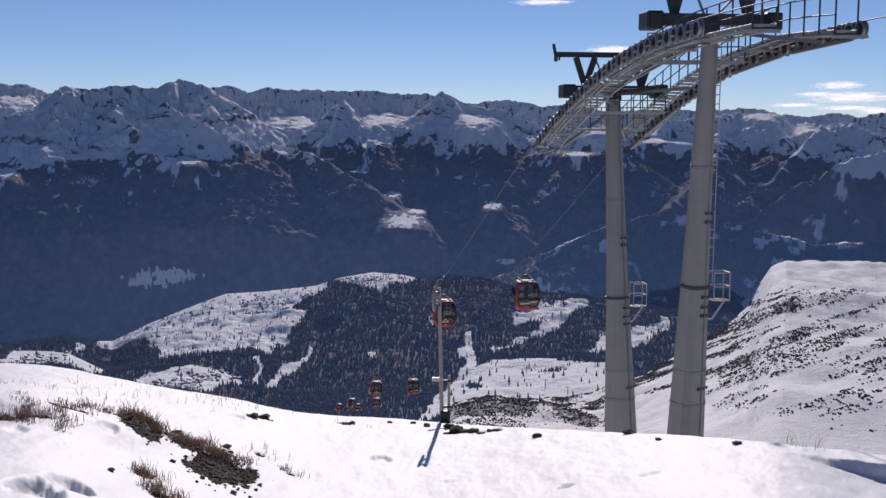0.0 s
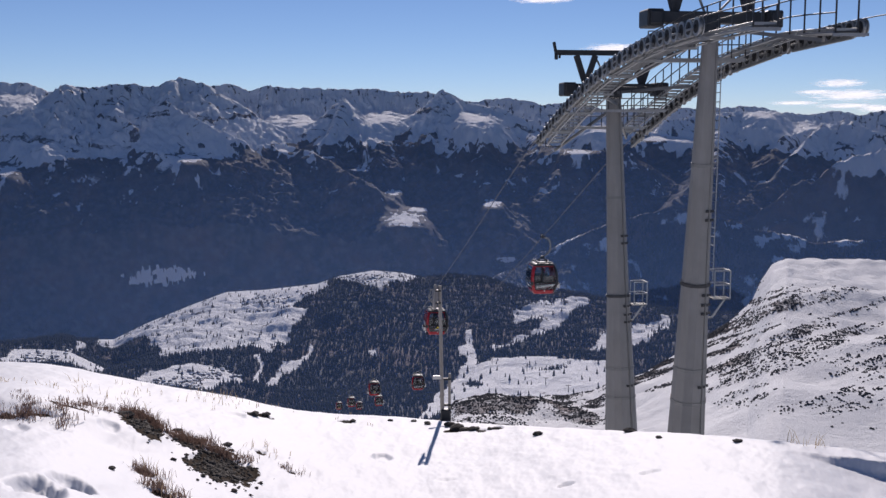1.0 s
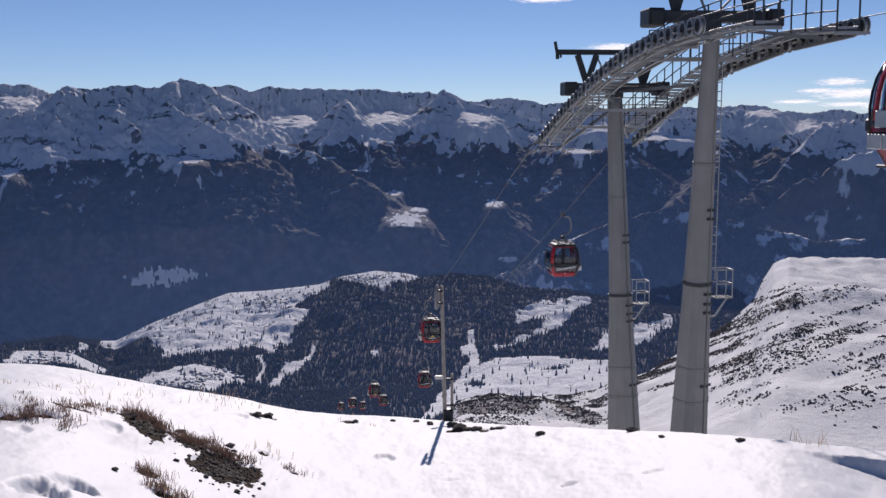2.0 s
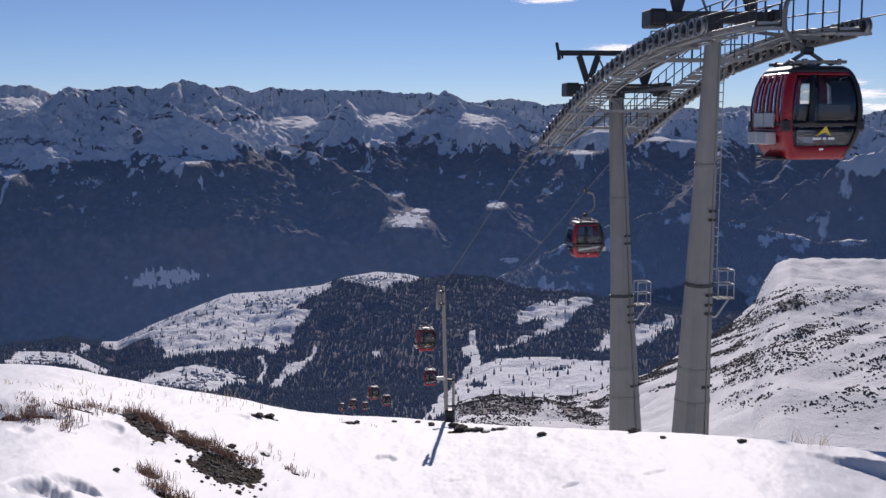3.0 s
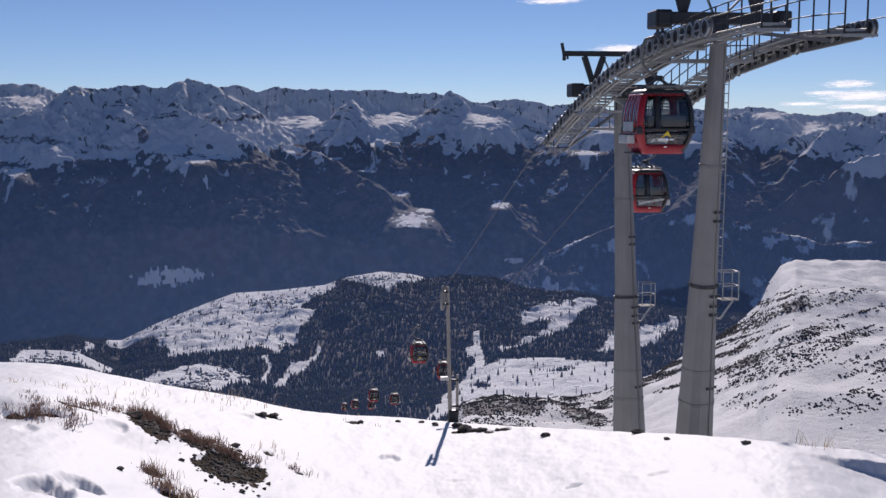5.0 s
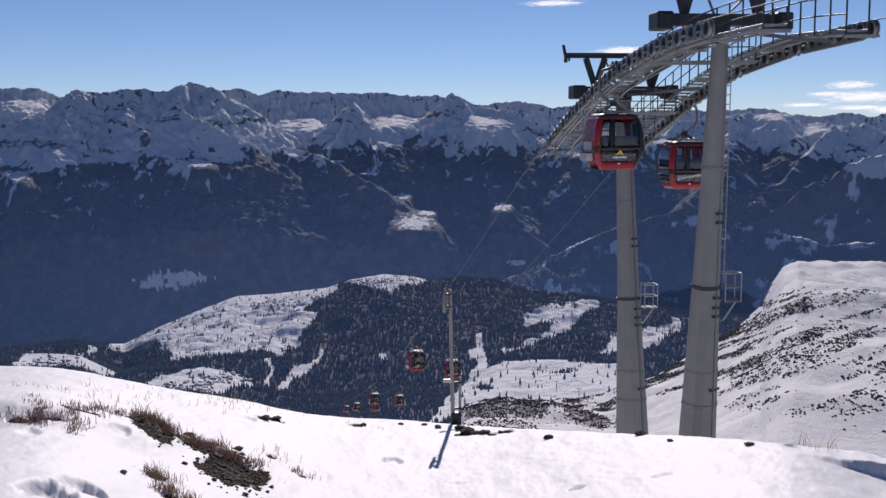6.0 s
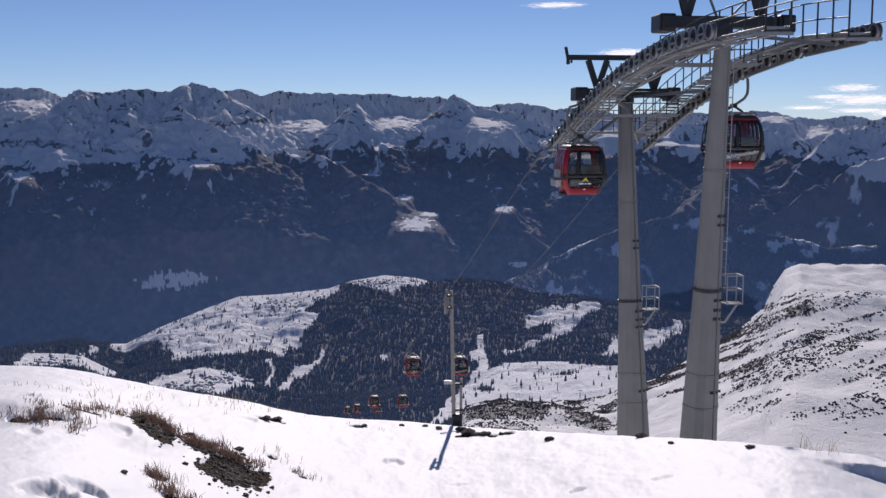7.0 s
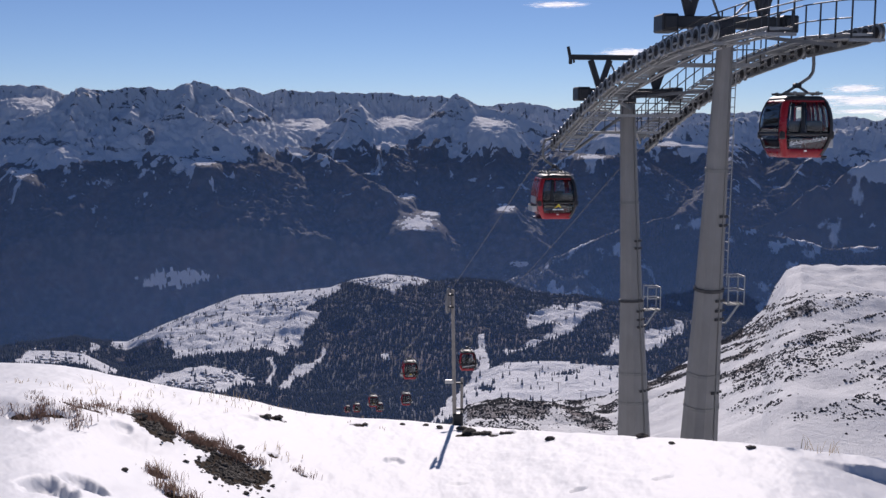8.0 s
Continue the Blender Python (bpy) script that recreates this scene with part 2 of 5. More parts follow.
PISTE = [(-23.41, -11.82), (-20.14, -12.2), (-17.92, -13.53), (-14.1, -13.34), (-11.1, -14.24), (-8.33, -14.66), (-4.56, -14.46),
         (-0.76, -14.5), (2.41, -13.73), (6.81, -13.19), (9.9, -12.79), (14.42, -11.98), (23.31, -9.67)]
HILL = [(-23.58, -16.7), (-1.2, -16.9), (0.03, -16.1), (0.66, -15.23), (1.77, -14.95), (3.36, -14.84), (5.25, -14.89), (6.83, -14.91), (8.38, -14.75),
        (9.61, -14.3), (11.13, -13.55), (12.94, -12.41), (14.4, -11.44), (15.84, -10.3), (16.68, -9.48), (17.07, -8.34), (17.61, -7.42), (18.36, -6.92), (19.42, -6.94), (20.81, -6.99), (23.19, -7.11)]
WOODED = [(-23.5, -13.63), (-0.76, -10.51), (3.01, -8.39), (5.18, -7.23), (8.23, -5.65), (10.05, -5.1), (12.13, -4.55), (14.2, -4.69),
          (16.54, -5.38), (19.67, -6.05), (23.13, -5.82)]
FLANK = [(-23.64, -16.41), (12.21, -7.85), (14.23, -5.74), (16.51, -4.49), (18.45, -3.36), (20.33, -2.19), (21.13, -1.83), (22.91, -1.3)]


def rise(line, az):
    p = np.array(line)
    e = np.interp(az, p[:, 0], p[:, 1])
    if line is SKYLINE:
        e = e + 0.10 * (0.5 - np.abs(perlin(az * 1.9, 0 * az + 0.5, 3))) + 0.07 * (0.5 - np.abs(perlin(az * 5.1, 0 * az + 0.5, 5)))
    if line is WOODED or line is FLANK:
        e = e + 0.16 * perlin(az * 0.9, 0 * az + 1.5, 13) + 0.06 * perlin(az * 3.3, 0 * az + 0.5, 15)
    return np.tan(np.radians(e))


def polar(az, r):
    return r * np.sin(np.radians(az)), r * np.cos(np.radians(az))


TREELINE = [(-23, -2.3), (-17.4, -1.9), (-10.4, -1.3), (-7.4, -1.4), (-1.6, -1.2), (3.5, -1.1), (5.4, -1.5), (11, -1.2), (16, -1.5), (23, -2.1)]
# bare patches and hollows of the near slope: bearing, height angle, half width, half depth
SOIL = [(-16.55, -16.32, 1.05, 0.5), (-14.15, -16.95, 0.85, 0.26), (-12.4, -18.3, 1.85, 0.75), (-23.3, -14.85, 0.6, 0.02),
        (-21.98, -15.0, 1.0, 0.025), (-20.31, -15.13, 1.0, 0.025), (-18.61, -15.35, 0.8, 0.025), (-16.52, -18.25, 0.5, 0.18),
        (-15.67, -19.45, 0.7, 0.2), (-10.26, -17.73, 0.3, 0.10), (-8.56, -18.76, 0.25, 0.07), (-10.37, -15.71, 0.81, 0.07),
        (-5.53, -16.19, 0.43, 0.07), (0.83, -16.80, 0.81, 0.08), (2.11, -16.80, 0.31, 0.07), (3.06, -16.60, 0.31, 0.07)]
DENTS = [(-22.2, -18.3, 1.5, 0.40, 0.2), (-20.3, -18.45, 1.2, 0.28, 0.17), (-3.49, -18.12, 0.6, 0.14, 0.07), (0.25, -19.37, 0.6, 0.08, 0.04), (-22.77, -15.39, 0.62, 0.16, 0.06),
         (-18.31, -16.17, 0.50, 0.12, 0.06), (6.90, -19.47, 0.43, 0.09, 0.05), (11.58, -18.65, 0.62, 0.12, 0.06), (-11.44, -15.66, 0.93, 0.12, 0.06)]


def near_base(az, r):
    s = sum(rise(CREST, az + d) for d in (-1.8, -1.2, -0.6, 0, 0.6, 1.2, 1.8)) / 7
    rc = 25 - 7.0 * smooth(-5, 20, az)
    fall = 0.0008 + 0.006 * smooth(-2, 9, az)
    z = np.where(r < rc, s * rc + 0.10 * (rc - r), s * r - fall * np.clip(r - rc, 0, None) ** 2)
    z = z - 0.02 * np.clip(r - 46, 0, None) ** 2
    return np.where(r < 15, z + (-2.0 - (s * rc + 0.10 * rc)) * (1 - smooth(3, 14, r)), z)


def near_range(az, el):
    """The distance at which the near slope is met at that bearing and height angle."""
    r = np.linspace(8, 45, 2000)
    seen = near_base(np.full_like(r, az), r) / r >= math.tan(radians(el))
    return float(r[np.argmax(seen)]) if seen.any() else 25.0


SOIL_AT = [(az, near_range(az, el - h), near_range(az, el + h), w) for az, el, w, h in SOIL]
DENT_AT = [(az, near_range(az, el - h), near_range(az, el + h), w, d) for az, el, w, h, d in DENTS]


LIP, BANK = near_range(-20, -15.25), near_range(21, -17.0)


def spot(az, r, a, r0, r1, w):
    return ((az - a) / w) ** 2 + ((r - (r0 + r1) / 2) / max(0.12, (r1 - r0) / 2)) ** 2


def near_height(az, r):
    """The snow slope on which the pylons stand."""
    x, y = polar(az, r)
    z = near_base(az, r)
    z = z + 0.035 * fbm(x * 0.35, y * 0.22, 4, 0.55, 3) * smooth(60, 20, r) + 0.018 * fbm(x * 1.5, y * 0.9, 5, 0.62, 9) * smooth(50, 15, r)
    wob = 0.45 * fbm(x * 1.3, y * 0.9, 3, 0.5, 14) + 0.45 * fbm(x * 3.7, y * 1.9, 3, 0.6, 15)
    for a, r0, r1, w, d in DENT_AT:
        z = z - d * smooth(1.5, 0.1, spot(az, r, a, r0, r1, w) + 1.0 * wob)
    # a low bank under the grassy lip
    edge = LIP + 0.25 * fbm(x * 0.9, x * 0.2, 3, 0.5, 33)
    lip = smooth(-14.5, -17, az)
    z = z + lip * 0.22 * (smooth(edge - 1.4, edge, r) - smooth(edge + 0.2, edge + 4, r))
    # a low bank whose face lies in its own shade
    z = z - 0.25 * smooth(18.2, 24.5, az) * smooth(BANK + 0.03, BANK - 0.13, r + 0.1 * wob) * smooth(BANK - 7, BANK - 1.5, r)
    for a, r0, r1, w in SOIL_AT:
        z = z - 0.05 * smooth(1.1, 0.6, spot(az, r, a, r0, r1, w) + wob)
    return z


def soil_cover(az, r, x, y, z):
    wob = 0.9 * fbm(x * 1.6, y * 1.0, 4, 0.6, 14)
    c = 0 * r
    for a, r0, r1, w in SOIL_AT:
        c = np.maximum(c, smooth(1.5, 0.5, spot(az, r, a, r0, r1, w) + wob))
    return c


def far_base(az, r):
    c, h, p, k, w, fl = (rise(q, az) for q in (CREST, HILL, PISTE, KNOLL, WOODED, FLANK))
    lowest = np.minimum(np.minimum(c, h), p) - 0.02
    z60 = near_base(az, 60 + 0 * az)
    rows = [(60, z60), (120, np.minimum((c - 0.06) * 120, z60 - 16)), (650, h * 650), (780, lowest * 780), (900, np.minimum(c - 0.006, p - 0.03) * 900),
            (1500, p * 1500), (2600, k * 2600), (2750, (np.minimum(k, w) - 0.012) * 2750), (3000, w * 3000),
            (3030, (np.minimum(np.minimum(k, w), fl) - 0.01) * 3030), (3300, fl * 3300),
            (3330, (np.minimum(np.minimum(k, w), fl) - 0.014) * 3330), (3420, (np.minimum(np.minimum(k, w), fl) - 0.02) * 3420)]
    z = rows[0][1] + 0 * r
    for (ra, za), (rb, zb) in zip(rows, rows[1:]):
        t = np.clip((r - ra) / (rb - ra), 0, 1)
        z = np.where(r >= ra, za + (zb - za) * t, z)
    return z


def far_range(az, el, r0=780, r1=3420):
    """The first distance at which the land reaches that height angle at that bearing."""
    r = np.linspace(r0, r1, 1500)
    seen = far_base(np.full_like(r, az), r) / r >= math.tan(radians(el))
    return float(r[np.argmax(seen)]) if seen.any() else r1


# crests of the range: bearing, height angle, distance
RIDGES_HIGH = [
    [(-24.75, -0.48, 4200), (-23.17, 0.17, 4220), (-21.56, 0.65, 4240), (-20.59, 1.43, 4260), (-19.83, 1.95, 4280), (-18.52, 1.76, 4290), (-17.40, 1.95, 4295),
     (-16.41, 2.04, 4300), (-15.57, 1.85, 4310), (-14.85, 1.94, 4320), (-14.08, 2.39, 4330), (-13.54, 2.25, 4330), (-12.52, 1.99, 4330), (-11.36, 1.28, 4320),
     (-10.34, 0.48, 4300), (-9.31, -0.55, 4270), (-8.57, -1.16, 4250)],
    [(-14.08, 2.39, 4330), (-14.87, 1.18, 4150), (-13.73, 0.44, 4060), (-12.58, -0.12, 3990), (-10.82, -0.97, 3930)],
    [(-16.41, 2.04, 4300), (-17.39, 0.58, 4100), (-16.35, -0.30, 4000), (-16.82, -1.68, 3920)],
    [(-19.83, 1.95, 4280), (-20.22, 0.51, 4090), (-21.64, -1.20, 3940), (-22.76, -2.33, 3850)],
    [(-18.52, 1.76, 4290), (-18.73, -0.06, 4080), (-20.06, -2.37, 3870), (-21.79, -4.65, 3690)],
    [(-7.81, -1.04, 4260), (-6.88, 0.09, 4330), (-5.96, 1.00, 4370), (-5.29, 1.27, 4390), (-4.59, 0.79, 4380), (-3.98, 0.18, 4360), (-2.76, -0.19, 4330),
     (-1.83, -0.83, 4290)],
    [(-5.29, 1.27, 4390), (-6.28, -0.52, 4160), (-7.21, -1.59, 4050)],
    [(-1.83, -0.83, 4290), (-0.91, 0.39, 4380), (0.08, 1.79, 4500), (1.09, 1.22, 4490), (2.01, 0.91, 4470), (3.09, 0.85, 4460), (4.16, 0.39, 4430),
     (5.39, -0.22, 4400)],
    [(0.08, 1.79, 4500), (0.02, 0.55, 4340), (-0.60, -1.14, 4150), (0.17, -3.45, 3950)],
    [(0.08, 1.79, 4500), (1.40, 0.55, 4330), (2.79, -0.43, 4200), (3.42, -2.52, 4020), (4.21, -4.67, 3830)],
    [(5.39, -0.22, 4400), (6.60, 0.15, 4450), (7.81, 0.39, 4500), (9.32, 0.06, 4450), (11.40, -0.24, 4420), (12.28, 0.18, 4500), (14.02, 0.38, 4550),
     (16.01, 0.61, 4600), (16.73, 0.35, 4580), (17.45, -0.21, 4500), (18.02, -0.67, 4420)],
    [(17.88, -0.67, 4350), (19.11, -0.20, 4400), (20.04, 0.43, 4450), (20.99, 0.08, 4430), (22.55, -0.51, 4350), (24.43, -0.89, 4300)],
    [(20.04, 0.43, 4450), (19.14, -0.93, 4270), (17.81, -2.40, 4080)],
]
# wooded spurs that come down towards the valley
RIDGES_LOW = [
    [(-12.58, -0.12, 4180), (-13.05, -1.32, 4000), (-13.66, -2.00, 3850), (-11.48, -3.69, 3690), (-9.71, -5.54, 3580), (-7.60, -7.42, 3500)],
    [(-13.66, -2.00, 3850), (-15.59, -3.33, 3730), (-18.23, -5.35, 3590), (-20.25, -7.03, 3500)],
    [(-10.34, 0.39, 4290), (-9.02, -1.03, 4120), (-7.21, -1.59, 3960), (-5.39, -2.67, 3820), (-3.55, -3.60, 3710), (-2.00, -4.68, 3630), (-0.60, -5.77, 3560), (1.12, -7.47, 3490)],
    [(-22.76, -2.33, 3900), (-22.01, -3.49, 3720), (-20.73, -5.26, 3590), (-19.99, -7.34, 3490)],
    [(-24.41, -4.00, 3680), (-21.85, -5.95, 3570), (-20.30, -8.20, 3470)],
    [(4.78, -0.61, 4300), (6.33, -2.50, 3950), (5.14, -4.97, 3700), (3.30, -6.84, 3550)],
    [(2.63, -0.43, 4290), (2.03, -2.52, 3900), (2.72, -4.31, 3680), (3.92, -6.53, 3540)],
    [(14.62, -0.42, 4380), (14.39, -2.44, 3980), (12.39, -4.27, 3720), (10.05, -6.13, 3540)],
    [(-2.76, -0.19, 4330), (-3.23, -2.21, 4050), (-4.18, -4.98, 3750), (-4.82, -7.45, 3540)],
    [(-17.20, -8.44, 3530), (-15.15, -7.89, 3560), (-13.23, -8.14, 3550)],
    [(5.10, -1.35, 4150), (7.54, -1.46, 4050), (9.95, -1.63, 4050)],
]
RIDGE_AT = [[(*polar(a, d), d * math.tan(radians(e))) for a, e, d in line] for line in RIDGES_HIGH + RIDGES_LOW]


def ridge_field(az, r):
    """Height of the ridges, the way along the crest that rules there, and the distance from it."""
    x, y = polar(az, r)
    wx = x + 16 * fbm(x / 120, y / 120, 3, 0.5, 84) + 5 * fbm(x / 35, y / 35, 3, 0.5, 86)
    wy = y + 22 * fbm(x / 140, y / 140, 3, 0.5, 85)
    behind = 0.45 * smooth(-21, -20, az) * smooth(-12, -13, az) + 0.3 * smooth(-1, -0.3, az) * smooth(2.6, 1.6, az)
    dist = np.abs(r - 4800)
    best = np.tan(np.arctan(rise(SKYLINE, az)) - np.radians(behind)) * 4800 - 0.62 * dist
    way = np.radians(az) * 4800 + 0 * r
    for n, line in enumerate(RIDGE_AT):
        s0 = 900.0 * n
        high = n < len(RIDGES_HIGH)
        for (ax, ay, az_), (bx, by, bz) in zip(line, line[1:]):
            dx, dy = bx - ax, by - ay
            length = math.hypot(dx, dy)
            t = np.clip(((wx - ax) * dx + (wy - ay) * dy) / (length * length), 0, 1)
            d = np.hypot(wx - ax - t * dx, wy - ay - t * dy)
            fall = 0.69 * d - 0.11 * np.clip(d - 90, 0, None) if high else 0.50 * d + 0.10 * np.clip(d - 60, 0, None)
            h = az_ + (bz - az_) * t - fall
            won = h > best
            best, dist, way = np.where(won, h, best), np.where(won, d, dist), np.where(won, s0 + t * length, way)
            s0 += length
    return best, way, dist


def gullies(x, y, way, dist):
    """0 on the ribs of a flank, 1 in the gullies between them."""
    bend = 0.7 * fbm(x / 90, y / 90, 3, 0.5, 96)
    return np.clip(2.3 * np.abs(perlin(way / 44 + bend, dist / 330, 93)), 0, 1), np.clip(2.3 * np.abs(perlin(way / 17 + 1.6 * bend, dist / 150, 94)), 0, 1)


# gently sloping shelves of the far side that stand clear of the woods: bearing, height angle, half width, half height
SHELVES = [(-13.65, -1.94, 0.68, 0.17), (-2.16, -5.3, 0.99, 0.40), (-2.77, -3.82, 0.43, 0.16), (-1.44, -4.75, 0.56, 0.14), (2.66, -4.43, 0.5, 0.22),
           (3.55, -7.49, 0.62, 0.15), (7.39, -1.61, 0.68, 0.10), (-22.63, -2.42, 0.5, 0.25), (-4.3, -1.13, 0.12, 0.14),
           (-6.3, -1.89, 0.43, 0.07), (-4.62, -2.58, 0.43, 0.07), (-8.73, -1.52, 0.22, 0.06), (2.34, -3.32, 0.28, 0.06), (11.74, -0.90, 1.4, 0.10)]
CIRQUES = [(-8.25, -0.12, 1.4, 0.93), (-3.21, 0.33, 1.18, 0.5), (1.86, 0.3, 1.18, 0.4), 
           (18.84, -0.23, 1.55, 0.5), (17.0, 0.52, 0.93, 0.25), (8.27, -0.24, 0.93, 0.25), (-22.12, 1.07, 1.3, 0.55)]


def ridge_range(az, el):
    """The first distance at which the far side reaches that height angle at that bearing."""
    r = np.linspace(3440, 4790, 900)
    seen = ridge_field(np.full_like(r, az), r)[0] / r >= math.tan(radians(el))
    return float(r[np.argmax(seen)]) if seen.any() else 4700.0


SHELF_AT = [(a, ridge_range(a, e), e, w, h, 0.12) for a, e, w, h in SHELVES]
CIRQUE_AT = [(a, ridge_range(a, e + 0.7 * h), e + 0.7 * h, w, h, 0.17) for a, e, w, h in CIRQUES]


def shelf_depth(r0, e, h, slope):
    return min(170, max(14, radians(h) * r0 / (slope - math.tan(radians(e)))))


FIELD = {}                                      # the ridges' field of a sheet, for its height and then its cover


def range_height(az, r):
    x, y = polar(az, r)
    z, way, dist = FIELD[np.shape(r)] = ridge_field(az, r)
    g1, g2 = gullies(x, y, way, dist)
    bend = 0.6 * fbm(x / 130, y / 130, 3, 0.5, 20)
    alpine = smooth(-150, -40, z)
    z = z - (14 + 2 * alpine) * smooth(0, 130, dist) * g1 - (5 + 2 * alpine) * smooth(0, 50, dist) * g2
    z = z + 5 * (1 - 0.6 * alpine) * (ridged(x / 75 + bend, y / 90, 5, 0.52, 19) - 0.35) * smooth(0, 80, dist)
    z = z + (5 * perlin(way / 26, 0 * way + 0.5, 3) + 3 * perlin(way / 9, 0 * way + 0.5, 5)) * np.exp(-dist / 25) * smooth(4795, 4700, r)
    z = z + (9 * fbm(x / 110, y / 110, 4, 0.5, 5) + 2.5 * ridged(x / 22, y / 26, 3, 0.5, 12)) * smooth(0, 70, dist)
    low = far_base(az, 3420 + 0 * r)
    z = np.maximum(z, low + 0.2 * (r - 3420))
    uneven = 2.5 * fbm(x / 60, y / 60, 5, 0.5, 77)
    broken = 0.6 * fbm(x / 70, y / 70, 4, 0.55, 78)
    for a, r0, e, w, h, slope in CIRQUE_AT:
        dr = shelf_depth(r0, e, h, slope)
        q = ((az - a) / w) ** 2 + ((r - r0 + dr) / dr) ** 2 + broken
        z = z + np.exp(-(q / 1.6) ** 2) * 0.95 * smooth(r0 + 60, r0, r) * (r0 * math.tan(radians(e)) + slope * (r - r0) + uneven - z)
    for a, r0, e, w, h, slope in SHELF_AT:
        dr = shelf_depth(r0, e, h, slope)
        q = ((az - a) / w) ** 2 + ((r - r0) / dr) ** 2
        z = z + np.exp(-(q / 2.4) ** 3) * 0.9 * (r0 * math.tan(radians(e)) + 4 + slope * (r - r0) + uneven - z)
    return low + (z - low) * smooth(3420, 3470, r)


def far_height(az, r):
    """From the foot of the home slope across the valley."""
    x, y = polar(az, r)
    z = far_base(az, r)
    z = z + fbm(x / 60, y / 60, 5, 0.5, 21) * 5 * smooth(120, 300, r) * smooth(850, 600, r)
    z = z + fbm(x / 260, y / 260, 6, 0.5, 41) * 14 * smooth(900, 1300, r) * smooth(2600, 2100, r)
    z = z + ridged(x / 110 + y / 300, y / 170, 5, 0.5, 43) * 26 * smooth(2650, 2800, r) * smooth(3420, 3300, r) * (1 - smooth(2900, 3000, r) * smooth(3090, 3000, r))
    z = z + fbm(x / 75, y / 60, 4, 0.5, 45) * 9 * smooth(1600, 1900, r) * smooth(2600, 2450, r)
    return z


def columns(inner, count):
    a = np.linspace(-inner, inner, count)
    b = np.linspace(inner, 360 - inner, 50)[1:-1]
    return np.concatenate([a, b])


def sheet(name, az, radii, height, material, label, category, cover=None, attr="cover", closed=True):
    A, R = np.meshgrid(az, radii)
    A2 = np.where(A > 180, A - 360, A)
    Z = height(A2, R)
    X, Y = polar(A2, R)
    n, k = len(az), len(radii)
    co = np.stack([X, Y, Z], -1).reshape(-1, 3)
    idx = np.arange(n * k).reshape(k, n)
    nxt = np.roll(idx, -1, 1)
    q = np.stack([idx[:-1], nxt[:-1], nxt[1:], idx[1:]], -1)
    if not closed:
        q = q[:, :-1]
    q = q.reshape(-1, 4)[:, ::-1]
    me = bpy.data.meshes.new(name)
    me.vertices.add(len(co))
    me.vertices.foreach_set("co", co.ravel())
    me.loops.add(q.size)
    me.loops.foreach_set("vertex_index", q.ravel().astype(np.int32))
    me.polygons.add(len(q))
    me.polygons.foreach_set("loop_start", np.arange(0, q.size, 4, dtype=np.int32))
    me.update(calc_edges=True)
    me.polygons.foreach_set("use_smooth", np.ones(len(q), dtype=bool))
    if cover is not None:
        at = me.attributes.new(attr, "FLOAT", "POINT")
        at.data.foreach_set("value", np.clip(cover(A2, R, X, Y, Z), 0, 1).ravel().astype(np.float32))
    me.materials.append(MAT[material])
    return tagged(new(name, me), label, category, kind="structure")


